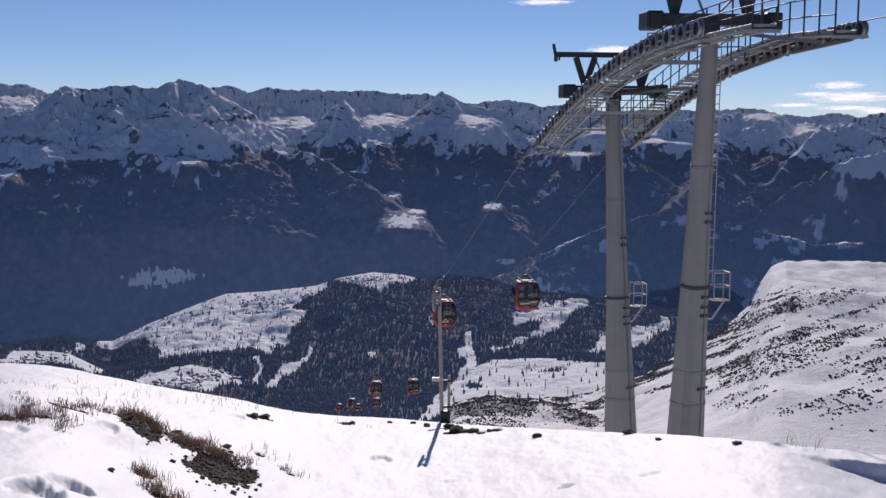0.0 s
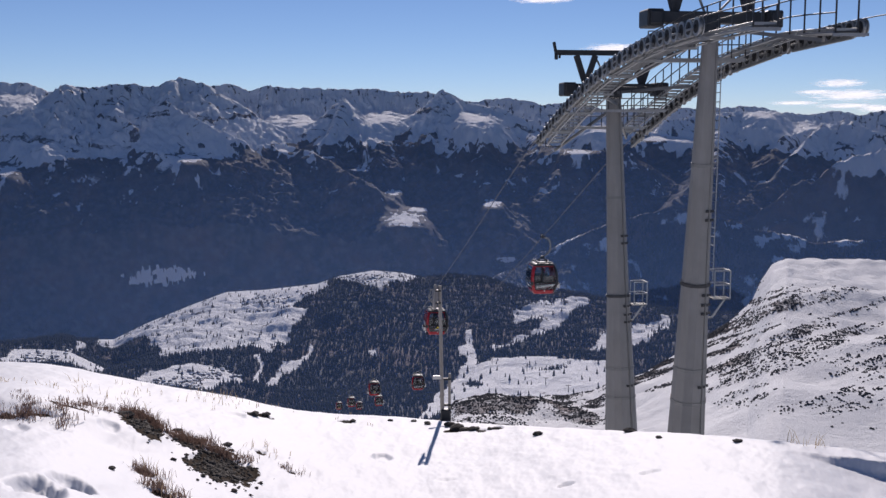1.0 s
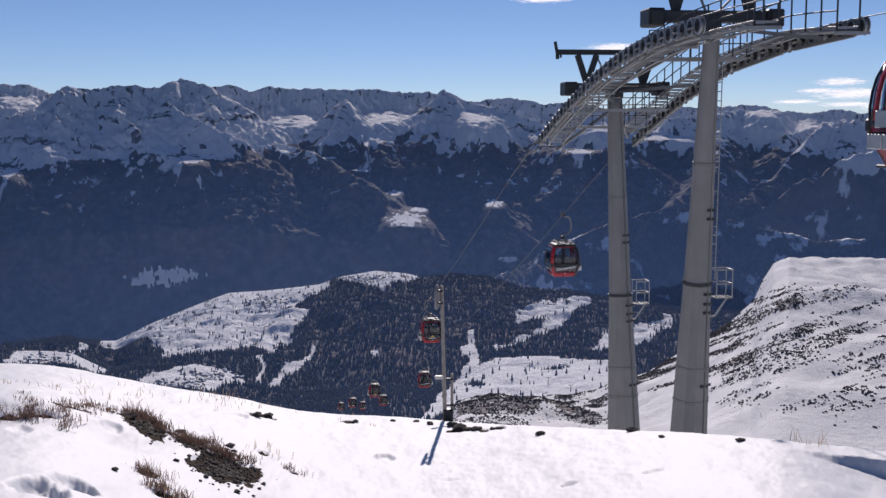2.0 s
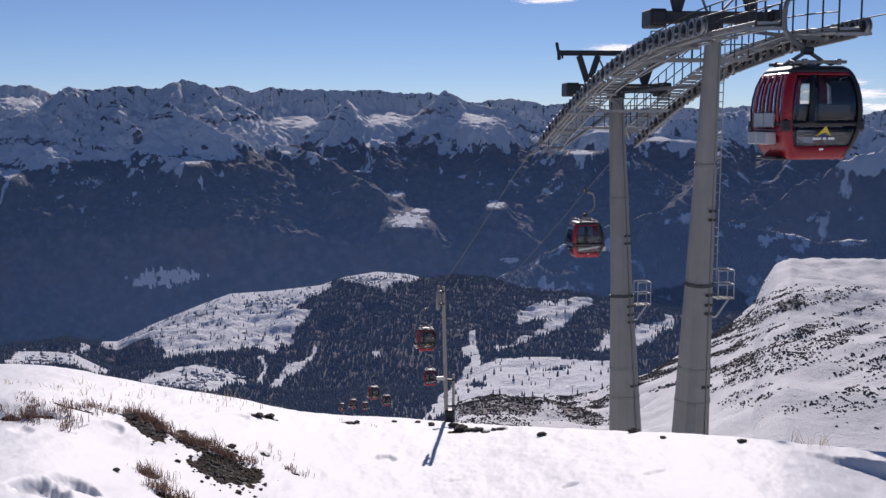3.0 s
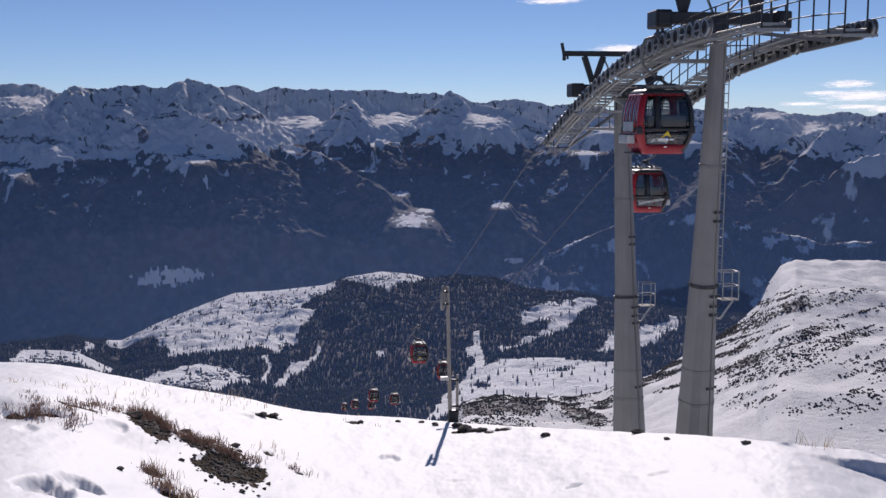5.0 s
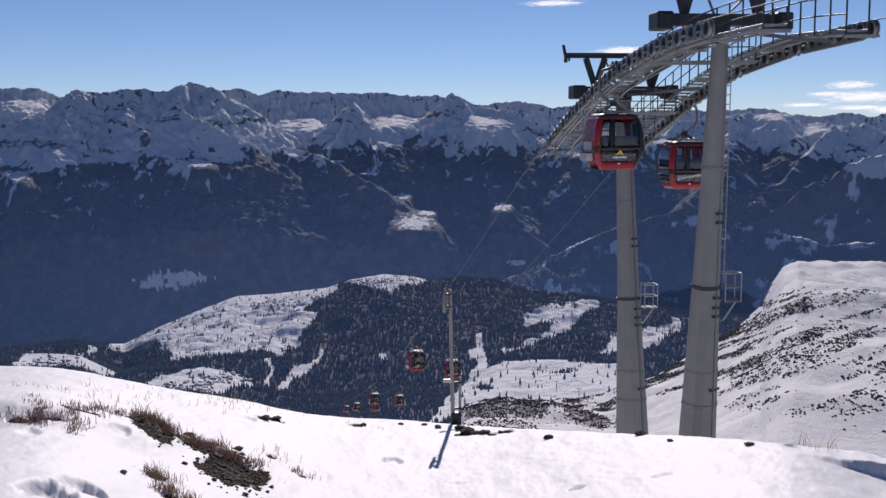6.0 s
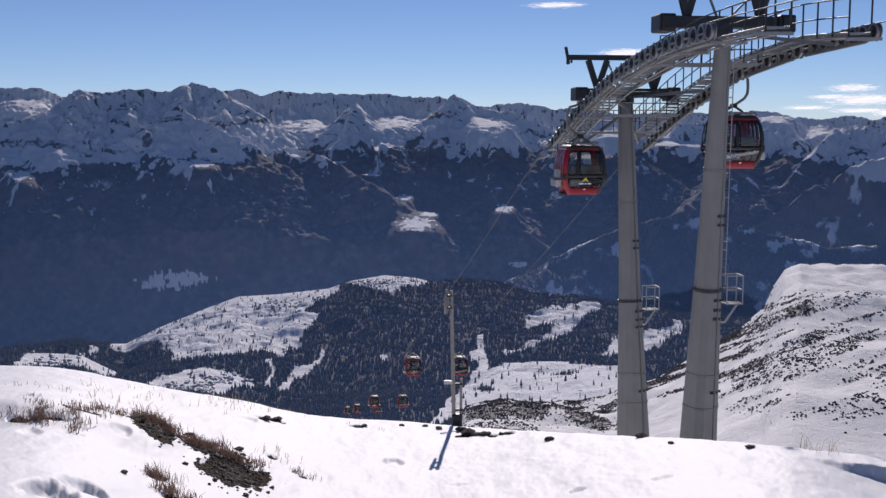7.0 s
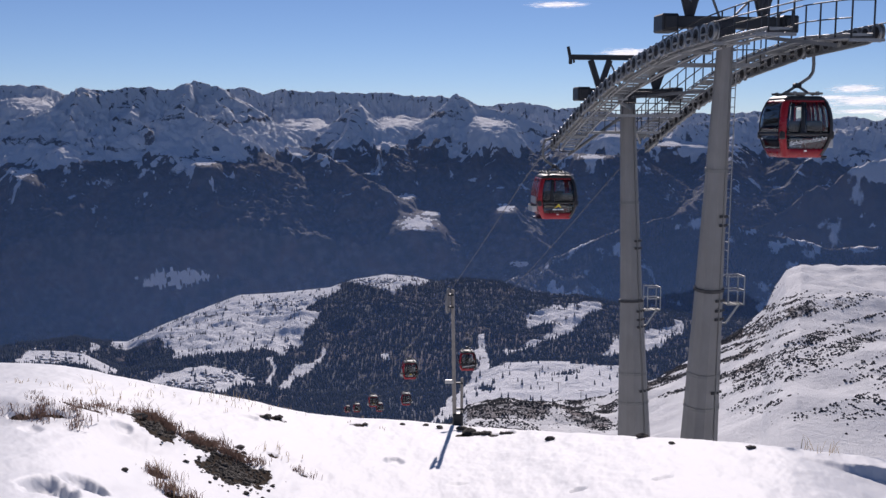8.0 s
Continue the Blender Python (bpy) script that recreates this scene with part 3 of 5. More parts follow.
# open ground between the woods of the valley: bearings and height angles of its outline
OPEN = {
    "terrace": [(-20.13, -11.8), (-18.85, -11.48), (-17.84, -11.19), (-16.08, -10.55), (-13.7, -9.65), (-11.89, -9.11), (-9.76, -9.0), (-6.99, -8.7),
                (-6.38, -8.97), (-7.47, -9.44), (-8.4, -9.94), (-7.48, -10.3), (-8.51, -11.01), (-8.66, -12.16), (-9.84, -12.55), (-11.35, -12.06),
                (-13.78, -12.49), (-15.85, -12.55), (-15.39, -11.93), (-17.13, -11.59), (-18.72, -11.96)],
    "upper village": [(-6.12, -8.54), (-5.44, -8.18), (-3.25, -7.9), (-1.85, -8.2), (-1.38, -8.46), (-1.94, -8.77), (-3.64, -9.13), (-4.51, -8.81)],
    "lower village": [(-17.0, -13.51), (-15.29, -13.24), (-13.5, -13.1), (-12.0, -13.54), (-11.03, -14.06), (-12.32, -14.18), (-14.13, -14.14),
                      (-15.9, -13.97)],
    "left meadow": [(-23.42, -11.96), (-22.33, -11.74), (-19.3, -12.27), (-18.19, -12.93), (-18.49, -13.2), (-20.71, -12.51), (-23.43, -12.22)],
    "run": [(-1.47, -16.26), (-0.29, -14.96), (0.51, -13.95), (1.62, -13.43), (3.04, -12.96), (5.55, -12.79), (7.12, -13.03), (9.14, -13.18),
            (9.16, -14.32), (8.71, -15.09), (5.58, -15.1), (3.05, -15.27), (0.51, -15.87)],
    "upper run": [(3.9, -10.36), (5.52, -9.94), (8.05, -9.52), (8.06, -9.95), (6.93, -10.5), (6.47, -11.21), (4.6, -11.86), (2.65, -12.28),
                  (2.71, -11.92), (4.91, -11.46), (5.59, -10.92), (3.9, -11.04)],
    "gully": [(1.2, -11.43), (1.58, -11.37), (1.71, -12.35), (2.02, -12.96), (1.52, -13.64), (0.89, -13.95), (1.33, -12.97), (0.7, -12.48), (1.2, -12.11)],
    "clearing": [(7.98, -12.3), (8.65, -11.61), (10.47, -10.82), (12.28, -10.52), (12.75, -11.01), (11.41, -11.7), (9.89, -12.0), (8.66, -12.53)],
    "saddle": [(10.49, -14.57), (10.84, -13.5), (12.64, -12.67), (14.55, -11.44), (15.87, -11.31), (15.99, -14.84), (10.59, -16.06)],
    "glade": [(5.04, -8.7), (6.75, -8.9), (7.37, -9.1), (6.13, -9.28), (5.2, -9.17)],
    "lane": [(-10.51, -12.76), (-10.14, -12.66), (-10.04, -13.45), (-10.3, -14.34), (-10.61, -14.26), (-10.29, -13.5)],
    "forest road": [(-7.42, -12.2), (-7.17, -12.33), (-7.68, -13.1), (-8.93, -13.79), (-9.63, -14.43), (-10.0, -14.29), (-8.92, -13.28), (-7.83, -12.86)],
    "wooded glade": [(16.7, -5.91), (18.27, -5.98), (19.33, -6.06), (19.26, -6.3), (17.71, -6.3), (16.74, -6.27)],
    "small glade": [(15.21, -5.3), (15.97, -5.4), (15.91, -5.55), (15.22, -5.48)],
    "blocks": [(-4.23, -12.57), (-3.66, -12.27), (-3.54, -12.64), (-4.07, -12.76)],
}
OPEN_AT = [[(a, far_range(a, e)) for a, e in line] for line in OPEN.values()]


def inside(line, az, r):
    """Whether a place of the plan lies within a closed outline."""
    hit = np.zeros(np.shape(az), dtype=bool)
    for (a0, r0), (a1, r1) in zip(line, line[1:] + line[:1]):
        if a0 == a1:
            continue
        hit ^= ((a0 > az) != (a1 > az)) & (r < (r1 - r0) * (az - a0) / (a1 - a0) + r0)
    return hit


def hill_cover(az, r, x, y, z):
    el = np.degrees(np.arctan2(z, r))
    w = el - 0.42 * az
    band = fbm(w * 2.1 + 3, az * 0.14 + w * 0.1, 4, 0.6, 61) + 0.5 * fbm(w * 4.2, az * 0.34, 4, 0.6, 62) + 0.25 * fbm(x / 14, y / 14, 3, 0.6, 63)
    top = smooth(-7.6, -9.2, el + 0.06 * (az - 17))
    low = smooth(-15.6, -14.6, el + 0.12 * (az - 18))
    slope = (0.10 + 0.56 * smooth(-0.06, 0.36, band)) * top * (0.15 + 0.85 * low) * smooth(8.0, 10.5, az)
    belt = smooth(10.5, 8.0, az) * smooth(-1.5, 0, az) * (0.12 + 0.52 * smooth(-0.3, 0.25, fbm(x / 22, y / 40, 4, 0.6, 64)))
    return slope + belt


def hill_growth(az, r, x, y, z):
    """Low heath between the shrubs, thinner on the near part of the slope."""
    return hill_cover(az, r, x, y, z) * (0.55 + 0.45 * smooth(220, 450, r))


def valley_cover(az, r, x, y, z):
    wa, wr = az + 0.16 * fbm(x / 45, y / 60, 4, 0.6, 71), r + 22 * fbm(x / 60, y / 60, 4, 0.6, 72)
    c = 0.9 + 0.25 * fbm(x / 120, y / 120, 4, 0.55, 52) + 0 * r
    c = np.where(r > 2700, 0.78 + 0.42 * fbm(x / 70, y / 60, 5, 0.6, 58), c)
    for line in OPEN_AT:
        c = np.where(inside(line, wa, wr), 0.10 + 0.34 * fbm(x / 26, y / 32, 4, 0.65, 53) + 0.3 * smooth(0.88, 0.97, 1 - np.abs(perlin(x / 75, y / 130, 57))) * smooth(1500, 1700, r), c)
    snowy = smooth(-2.9, -2.2, np.degrees(np.arctan2(z, r)) + 0.5 * fbm(x / 60, y / 60, 4, 0.6, 55)) * smooth(3080, 3200, r) * smooth(18.8, 20.3, az)
    return c * (1 - 0.75 * snowy)


def range_cover(az, r, x, y, z):
    _, way, dist = FIELD[np.shape(r)]
    g1, g2 = gullies(x, y, way, dist)
    up = z - rise(TREELINE, az) * 3720 + 42 * fbm(x / 110, y / 130, 5, 0.62, 91) + 55 * (g1 - 0.45) + 25 * (g2 - 0.45)
    c = 1.0 - 0.94 * smooth(-38, 42, up)
    # snow lies far down in the gullies, rock shows on the ribs above the woods
    c = c - 0.5 * smooth(0.7, 1.0, g2) * smooth(-230, -30, up) * smooth(-0.1, 0.35, fbm(x / 120, y / 120, 3, 0.5, 98))
    c = c - 0.42 * smooth(0.25, 0.6, fbm(x / 45, y / 70, 4, 0.6, 99)) * smooth(-420, -150, up)
    el = np.degrees(np.arctan2(z, r))
    c = c * (0.12 + 0.88 * smooth(0.5, 0.9, ((az + 15.15) / 2.0) ** 2 + ((el + 8.1) / 0.5) ** 2 + 0.9 * fbm(az * 1.7, el * 5, 4, 0.6, 59)))
    c = np.maximum(c, 0.54 * smooth(0.10, 0.45, fbm(way / 16, dist / 50, 4, 0.6, 95) + 0.25 * np.exp(-dist / 50) - 0.2 * g1) * smooth(-20, 60, up))
    for a, r0, e, w, h, slope in SHELF_AT:
        q = ((az - a) / w) ** 2 + ((el - e) / h) ** 2 + 0.9 * fbm(az * 3.5, el * 7, 4, 0.62, 97)
        c = c * smooth(0.55, 0.95, q)
    for a, r0, e, w, h, slope in CIRQUE_AT:
        dr = shelf_depth(r0, e, h, slope)
        c = c * (1 - 0.7 * np.exp(-((az - a) / (w * 1.1)) ** 2 - ((r - r0 + dr) / dr) ** 2))
    return c


ground = sheet("ground", columns(27, 760), np.concatenate([np.linspace(0.0, 9.5, 14), np.linspace(9.6, 27, 235), np.linspace(27.2, 60, 100)]),
               near_height, "snow", "trodden, wind-crusted snow slope with bare patches", "snow slope", soil_cover, "soil")
hillside = sheet("hillside", columns(27, 560), np.concatenate([np.linspace(60, 110, 10), np.linspace(120, 780, 170)]), far_height, "hill",
                 "sunlit snow hillside striped with dwarf pine", "hillside", hill_growth)
valley = sheet("valley_ground", columns(27, 800), np.linspace(780, 3420, 400), far_height, "valley",
               "valley with snowy meadows, ski runs and dark woods", "valley", valley_cover)
mountains = sheet("mountain_range", columns(27, 1100), np.concatenate([np.linspace(3420, 3470, 56), np.linspace(3474, 4640, 300), np.linspace(4646, 4830, 40), np.linspace(4840, 4950, 4)]), range_height, "range",
                  "snow-capped mountain range with shaded wooded flanks", "mountains", range_cover)


# ---------------------------------------------------------------- woods and shrubs
def scattered(name, places, sizes, template, faces, material, label, category, rough=0.22):
    """One mesh of many turned and scaled copies of a small shape."""
    n, k = len(places), len(template)
    turn = np.random.uniform(0, 2 * np.pi, n)
    c, s = np.cos(turn)[:, None], np.sin(turn)[:, None]
    t = np.array(template)
    jit = 1 + np.random.uniform(-rough, rough, (n, k))
    x = (t[:, 0] * c - t[:, 1] * s) * sizes[:, :1] * jit
    y = (t[:, 0] * s + t[:, 1] * c) * sizes[:, :1] * jit
    zz = t[:, 2] * sizes[:, 1:2] * (1 + np.random.uniform(-0.3 * rough, 0.3 * rough, (n, k)))
    co = np.stack([x, y, zz], -1) + places[:, None, :]
    f = np.array(faces)
    q = (f[None] + (np.arange(n) * k)[:, None, None]).reshape(-1, 3)
    me = bpy.data.meshes.new(name)
    me.vertices.add(n * k)
    me.vertices.foreach_set("co", co.ravel())
    me.loops.add(q.size)
    me.loops.foreach_set("vertex_index", q.ravel().astype(np.int32))
    me.polygons.add(len(q))
    me.polygons.foreach_set("loop_start", np.arange(0, q.size, 3, dtype=np.int32))
    me.update(calc_edges=True)
    me.materials.append(MAT[material])
    return tagged(new(name, me), label, category, kind="stuff")


def spruce_shape():
    v, f = [], []
    for z0, z1, w in ((0.0, 0.68, 0.5), (0.42, 1.0, 0.32)):
        b = len(v)
        for k in range(5):
            a = 2 * math.pi * k / 5 + z0
            v.append((w * math.cos(a), w * math.sin(a), z0 + (0.05 if k % 2 else -0.03)))
        v.append((0, 0, z1))
        f += [(b + k, b + (k + 1) % 5, b + 5) for k in range(5)]
    return v, f


def shrub_shape():
    v = [(0, 0, 1.0), (0.45, 0, 0.7), (-0.2, 0.42, 0.75), (-0.25, -0.4, 0.65), (0.55, 0.3, 0.0), (-0.1, 0.6, 0.0), (-0.6, 0.05, 0.0), (-0.05, -0.6, 0.0), (0.5, -0.35, 0.0)]
    f = [(0, 1, 2), (0, 2, 3), (0, 3, 1), (1, 4, 2), (4, 5, 2), (5, 6, 2), (6, 3, 2), (6, 7, 3), (7, 8, 3), (8, 1, 3), (8, 4, 1)]
    return v, f


def plant_woods():
    n = 125000
    az = np.random.uniform(-25, 25, n)
    r = np.sqrt(np.random.uniform(800 ** 2, 3060 ** 2, n))
    x, y = polar(az, r)
    z = far_height(az, r)
    c = valley_cover(az, r, x, y, z) + np.random.uniform(-0.25, 0.25, n)
    keep = (c > 0.62) | ((c > 0.28) & (np.random.uniform(0, 1, n) < 0.10))
    ra = np.random.uniform(0.6, 1.15, n) * np.interp(r, [900, 1600, 2600, 3000], [7.5, 9, 8, 8])
    places = np.stack([x, y, z - 0.4], -1)[keep]
    sizes = np.stack([ra * 0.42, ra], -1)[keep]
    # small clumps that stand free on the open run
    for a, e, w, h, count in ((1.71, -14.34, 0.50, 0.10, 90), (6.02, -13.57, 0.80, 0.14, 60), (3.84, -15.07, 0.50, 0.06, 40), (2.41, -15.52, 0.90, 0.08, 60)):
        ca = np.random.normal(a, w * 0.5, count)
        cr = np.array([far_range(b, random.gauss(e, h * 0.5)) for b in ca])
        cx, cy = polar(ca, cr)
        tall = np.random.uniform(3.0, 6.5, count)
        places = np.concatenate([places, np.stack([cx, cy, far_height(ca, cr) - 0.4], -1)])
        sizes = np.concatenate([sizes, np.stack([tall * 0.45, tall], -1)])
    v, f = spruce_shape()
    scattered("woods", places, sizes, v, f, "conifer", "dense dark spruce forest dusted with snow", "forest")


def plant_shrubs():
    n = 330000
    az = np.random.uniform(-1.5, 26, n)
    r = np.sqrt(np.random.uniform(130 ** 2, 640 ** 2, n))
    x, y = polar(az, r)
    z = far_height(az, r)
    c = hill_cover(az, r, x, y, z)
    keep = np.random.uniform(0.02, 1.0, n) < c ** 1.7 * 0.9
    h = np.random.uniform(0.25, 1.0, n) * np.interp(r, [130, 640], [0.36, 0.86])
    places = np.stack([x, y, z - 0.1], -1)[keep]
    sizes = np.stack([h * 1.25, h], -1)[keep]
    v, f = shrub_shape()
    scattered("shrubs", places, sizes, v, f, "shrub", "low dark dwarf pine shrubs poking through snow", "shrubs")


plant_woods()
plant_shrubs()


def house_shape():
    v = [(-0.5, -0.6, 0), (0.5, -0.6, 0), (0.5, 0.6, 0), (-0.5, 0.6, 0), (-0.5, -0.6, 0.6), (0.5, -0.6, 0.6), (0.5, 0.6, 0.6), (-0.5, 0.6, 0.6), (0, -0.7, 0.95), (0, 0.7, 0.95)]
    f = [(0, 1, 5), (0, 5, 4), (1, 2, 6), (1, 6, 5), (2, 3, 7), (2, 7, 6), (3, 0, 4), (3, 4, 7), (4, 5, 8), (6, 7, 9), (5, 6, 9), (5, 9, 8), (7, 4, 8), (7, 8, 9)]
    return v, f


def build_villages():
    az, r = [], []
    for a, e, w, h, n in ((-4.2, -8.5, 1.6, 0.22, 70), (-14.0, -13.7, 2.6, 0.32, 170), (-9.6, -9.7, 1.6, 0.4, 60), (-21.5, -12.1, 1.6, 0.2, 60), (-7.6, -9.4, 0.5, 0.2, 20),
                          (6.4, -13.4, 0.4, 0.1, 5)):
        for _ in range(n):
            b, q = random.gauss(a, w * 0.45), random.gauss(e, h * 0.5)
            az.append(b)
            r.append(far_range(b, q))
    az, r = np.array(az), np.array(r)
    x, y = polar(az, r)
    z = far_height(az, r)
    size = np.random.uniform(2.8, 4.8, len(az))
    v, f = house_shape()
    scattered("village_houses", np.stack([x, y, z - 0.3], -1), np.stack([size, size * 0.9], -1), v, f, "house", "small gabled village houses in the snowy valley", "houses", 0.0)


build_villages()


def lift_masts():
    """Small masts of the ski lifts on the run."""
    for az, el in ((6.98, -14.75), (2.71, -13.26), (4.67, -13.66), (8.42, -13.25), (5.72, -14.49)):
        r = far_range(az, el)
        x, y = polar(az, r)
        z = float(far_height(np.array([az]), np.array([r]))[0])
        mast = thing("lift_mast", "small dark steel mast of a ski lift on the run", "lift mast", Matrix.Translation((float(x), float(y), z)), "masts of the ski lifts")
        bm = bmesh.new()
        tube(bm, (0, 0, -0.5), (0, 0, 8.0), 0.45, 0.3, 8)
        part("pole", bm, "dark", mast)
        bm = bmesh.new()
        box(bm, (0, 0, 8.0), (6.0, 0.5, 0.6), None, 0.08)
        part("crossarm", bm, "dark", mast)


lift_masts()


def cloud_material():
    m, nt, b = nodes_of("thin_cloud")
    nt.nodes.remove(b)
    tc = nt.nodes.new("ShaderNodeTexCoord")
    ln = nt.nodes.new("ShaderNodeVectorMath")
    ln.operation = "LENGTH"
    nt.links.new(tc.outputs["Object"], ln.inputs[0])
    mp = add_node(nt, "Mapping", Scale=(1.6, 1.0, 3.0))
    nt.links.new(tc.outputs["Object"], mp.inputs["Vector"])
    n = add_node(nt, "TexNoise", Scale=1.6, Detail=8, Roughness=0.62)
    nt.links.new(mp.outputs["Vector"], n.inputs["Vector"])
    sub = nt.nodes.new("ShaderNodeMath")
    sub.operation = "MULTIPLY_ADD"
    nt.links.new(ln.outputs["Value"], sub.inputs[0])
    sub.inputs[1].default_value = -0.55
    nt.links.new(n.outputs["Fac"], sub.inputs[2])
    mask = ramp(nt, sub.outputs[0], [(0.02, grey(0)), (0.32, grey(0.85))])
    tr, tl = nt.nodes.new("ShaderNodeBsdfTransparent"), add_node(nt, "BsdfTranslucent", Color=(0.95, 0.95, 0.95, 1))
    mx = nt.nodes.new("ShaderNodeMixShader")
    nt.links.new(mask, mx.inputs[0])
    nt.links.new(tr.outputs[0], mx.inputs[1])
    nt.links.new(tl.outputs[0], mx.inputs[2])
    nt.links.new(mx.outputs[0], nt.nodes["Material Output"].inputs["Surface"])
    return m


MAT["cloud"] = cloud_material()


def haze_material(name, most, low, high):
    """Translucent blue sheet that stands in for sunlit haze, less so with height."""
    m, nt, b = nodes_of(name)
    nt.nodes.remove(b)
    geo = nt.nodes.new("ShaderNodeTexCoord")
    sep = nt.nodes.new("ShaderNodeSeparateXYZ")
    nt.links.new(geo.outputs["Object"], sep.inputs[0])
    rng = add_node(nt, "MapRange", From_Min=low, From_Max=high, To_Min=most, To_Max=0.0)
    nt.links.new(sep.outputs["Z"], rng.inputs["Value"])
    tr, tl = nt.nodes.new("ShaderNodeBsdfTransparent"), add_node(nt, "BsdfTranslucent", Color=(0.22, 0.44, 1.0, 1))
    mx = nt.nodes.new("ShaderNodeMixShader")
    nt.links.new(rng.outputs["Result"], mx.inputs[0])
    nt.links.new(tr.outputs[0], mx.inputs[1])
    nt.links.new(tl.outputs[0], mx.inputs[2])
    nt.links.new(mx.outputs[0], nt.nodes["Material Output"].inputs["Surface"])
    return m


def haze_layer(radius, low, high, material):
    bm = bmesh.new()
    tube(bm, (0, 0, low), (0, 0, high), radius, sides=180, caps=False)
    for f in bm.faces:
        f.smooth = True
    me = bpy.data.meshes.new("haze")
    bm.to_mesh(me)
    bm.free()
    me.materials.append(material)
    tagged(new("haze", me), "faint blue haze hanging over the valley", "haze", "layers of haze", "structure")


# blue-tinted shells added to brighten the woods and range behind them as haze would
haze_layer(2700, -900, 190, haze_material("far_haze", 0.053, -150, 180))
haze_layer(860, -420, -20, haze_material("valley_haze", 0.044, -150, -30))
for _az, _el, _w, _h in ((20.58, 1.96, 1.5, 0.26), (21.19, 1.36, 2.5, 0.36), (19.45, 1.53, 1.3, 0.14), (22.4, 0.68, 1.1, 0.22), (18.46, 0.98, 1.5, 0.14), (9.09, 3.90, 1.8, 0.32), (5.4, 6.46, 1.9, 0.2),
                         (21.0, 0.82, 1.9, 0.16)):
    _bm = bmesh.new()
    bmesh.ops.create_grid(_bm, x_segments=40, y_segments=16, size=1.0)
    bmesh.ops.transform(_bm, matrix=Matrix.Rotation(radians(90), 4, "X"), verts=_bm.verts)
    for _v in _bm.verts:
        _v.co.y = 0.02 * noise.noise(Vector((_v.co.x * 2 + _az, 0, _v.co.z * 2)))
    _me = bpy.data.meshes.new("cloud")
    _bm.to_mesh(_me)
    _bm.free()
    _me.materials.append(MAT["cloud"])
    _x, _y = polar(_az, 4850)
    _ob = new("cloud", _me)
    _ob.matrix_basis = Matrix.Translation((_x, _y, 4850 * math.tan(radians(_el)))) @ pose(0, 0, 0, 0, 0, -_az) @ Matrix.Diagonal((4850 * radians(_w), 120, 4850 * radians(_h), 1))
    tagged(_ob, "thin white wisp of cloud above the mountains", "cloud", "clouds", "structure")


# ---------------------------------------------------------------- cable line
SLOPE = -0.141                                  # the line's drift to the left with distance
LEFT, RIGHT, MIDDLE = 12.2, 17.6, 14.9
ROPE = [(-60, 3.1), (0, 3.1), (23, 3.1), (30, 3.15), (34, 3.12), (38, 2.85), (42, 2.25), (46, 1.3), (50, 0.2), (54, -1.15), (60, -3.2), (72, -7.7), (80, -10.6),
        (87, -13.1), (110, -21.3), (135, -29.8), (157, -37.1), (180, -44.4), (200, -50.6), (233, -60.4), (309, -82.5), (420, -113.0)]
_ry = np.linspace(-60, 420, 4801)
_rz = np.interp(_ry, [p[0] for p in ROPE], [p[1] for p in ROPE])
_rz = np.convolve(np.pad(_rz, 25, "edge"), np.ones(51) / 51, "valid")
_rs = np.concatenate([[0], np.cumsum(np.sqrt((np.diff(_ry) * math.hypot(1, SLOPE)) ** 2 + np.diff(_rz) ** 2))])


def rope_at(side, y, lift=0.0, shift=0.0):
    """A point of the rope on that side, at the distance y."""
    bulge = float(np.interp(y, [30, 38, 44, 52, 60, 75, 95], [0, 0.15, 0.45, 0.6, 0.65, 0.4, 0])) if side == RIGHT else 0.0
    return Vector((side + SLOPE * y + shift, y, float(np.interp(y, _ry, _rz)) + bulge + lift))


def rope_travel(y):
    return float(np.interp(y, _ry, _rs))


def rope_y(s):
    return float(np.interp(s, _rs, _ry))


YAW = math.degrees(math.atan(-SLOPE))            # the line's bearing


def haul_rope(side):
    pts = [rope_at(side, y) for y in list(range(-40, 60, 2)) + list(range(60, 420, 5))]
    tagged(rail("haul_rope", pts, 0.02, "rope", None), "steel haul rope of the gondola lift", "cable", "ropes of the lift")


haul_rope(LEFT)
haul_rope(RIGHT)


TURN = Euler((0, 0, radians(YAW))).to_matrix()


def ladder(parent, a, b, near_a, near_b):
    """Two rails with rungs between them, parallel to a leg."""
    a, b = a + near_a, b + near_b
    side = TURN @ Vector((0, 0.2, 0))
    for s in (-1, 1):
        bm = bmesh.new()
        bar(bm, a + s * side, b + s * side, 0.035, 0.05)
        lad = part("ladder_rail", bm, "grating", parent)
    n = int((b - a).length / 0.33)
    first = None
    for k in range(1, n):
        p = a.lerp(b, k / n)
        if first is None:
            bm = bmesh.new()
            bar(bm, -side, side, 0.03)
            first = rung = part("rung", bm, "grating", parent)
        else:
            rung = share(first, parent)
        rung.matrix_basis = Matrix.Translation(p)


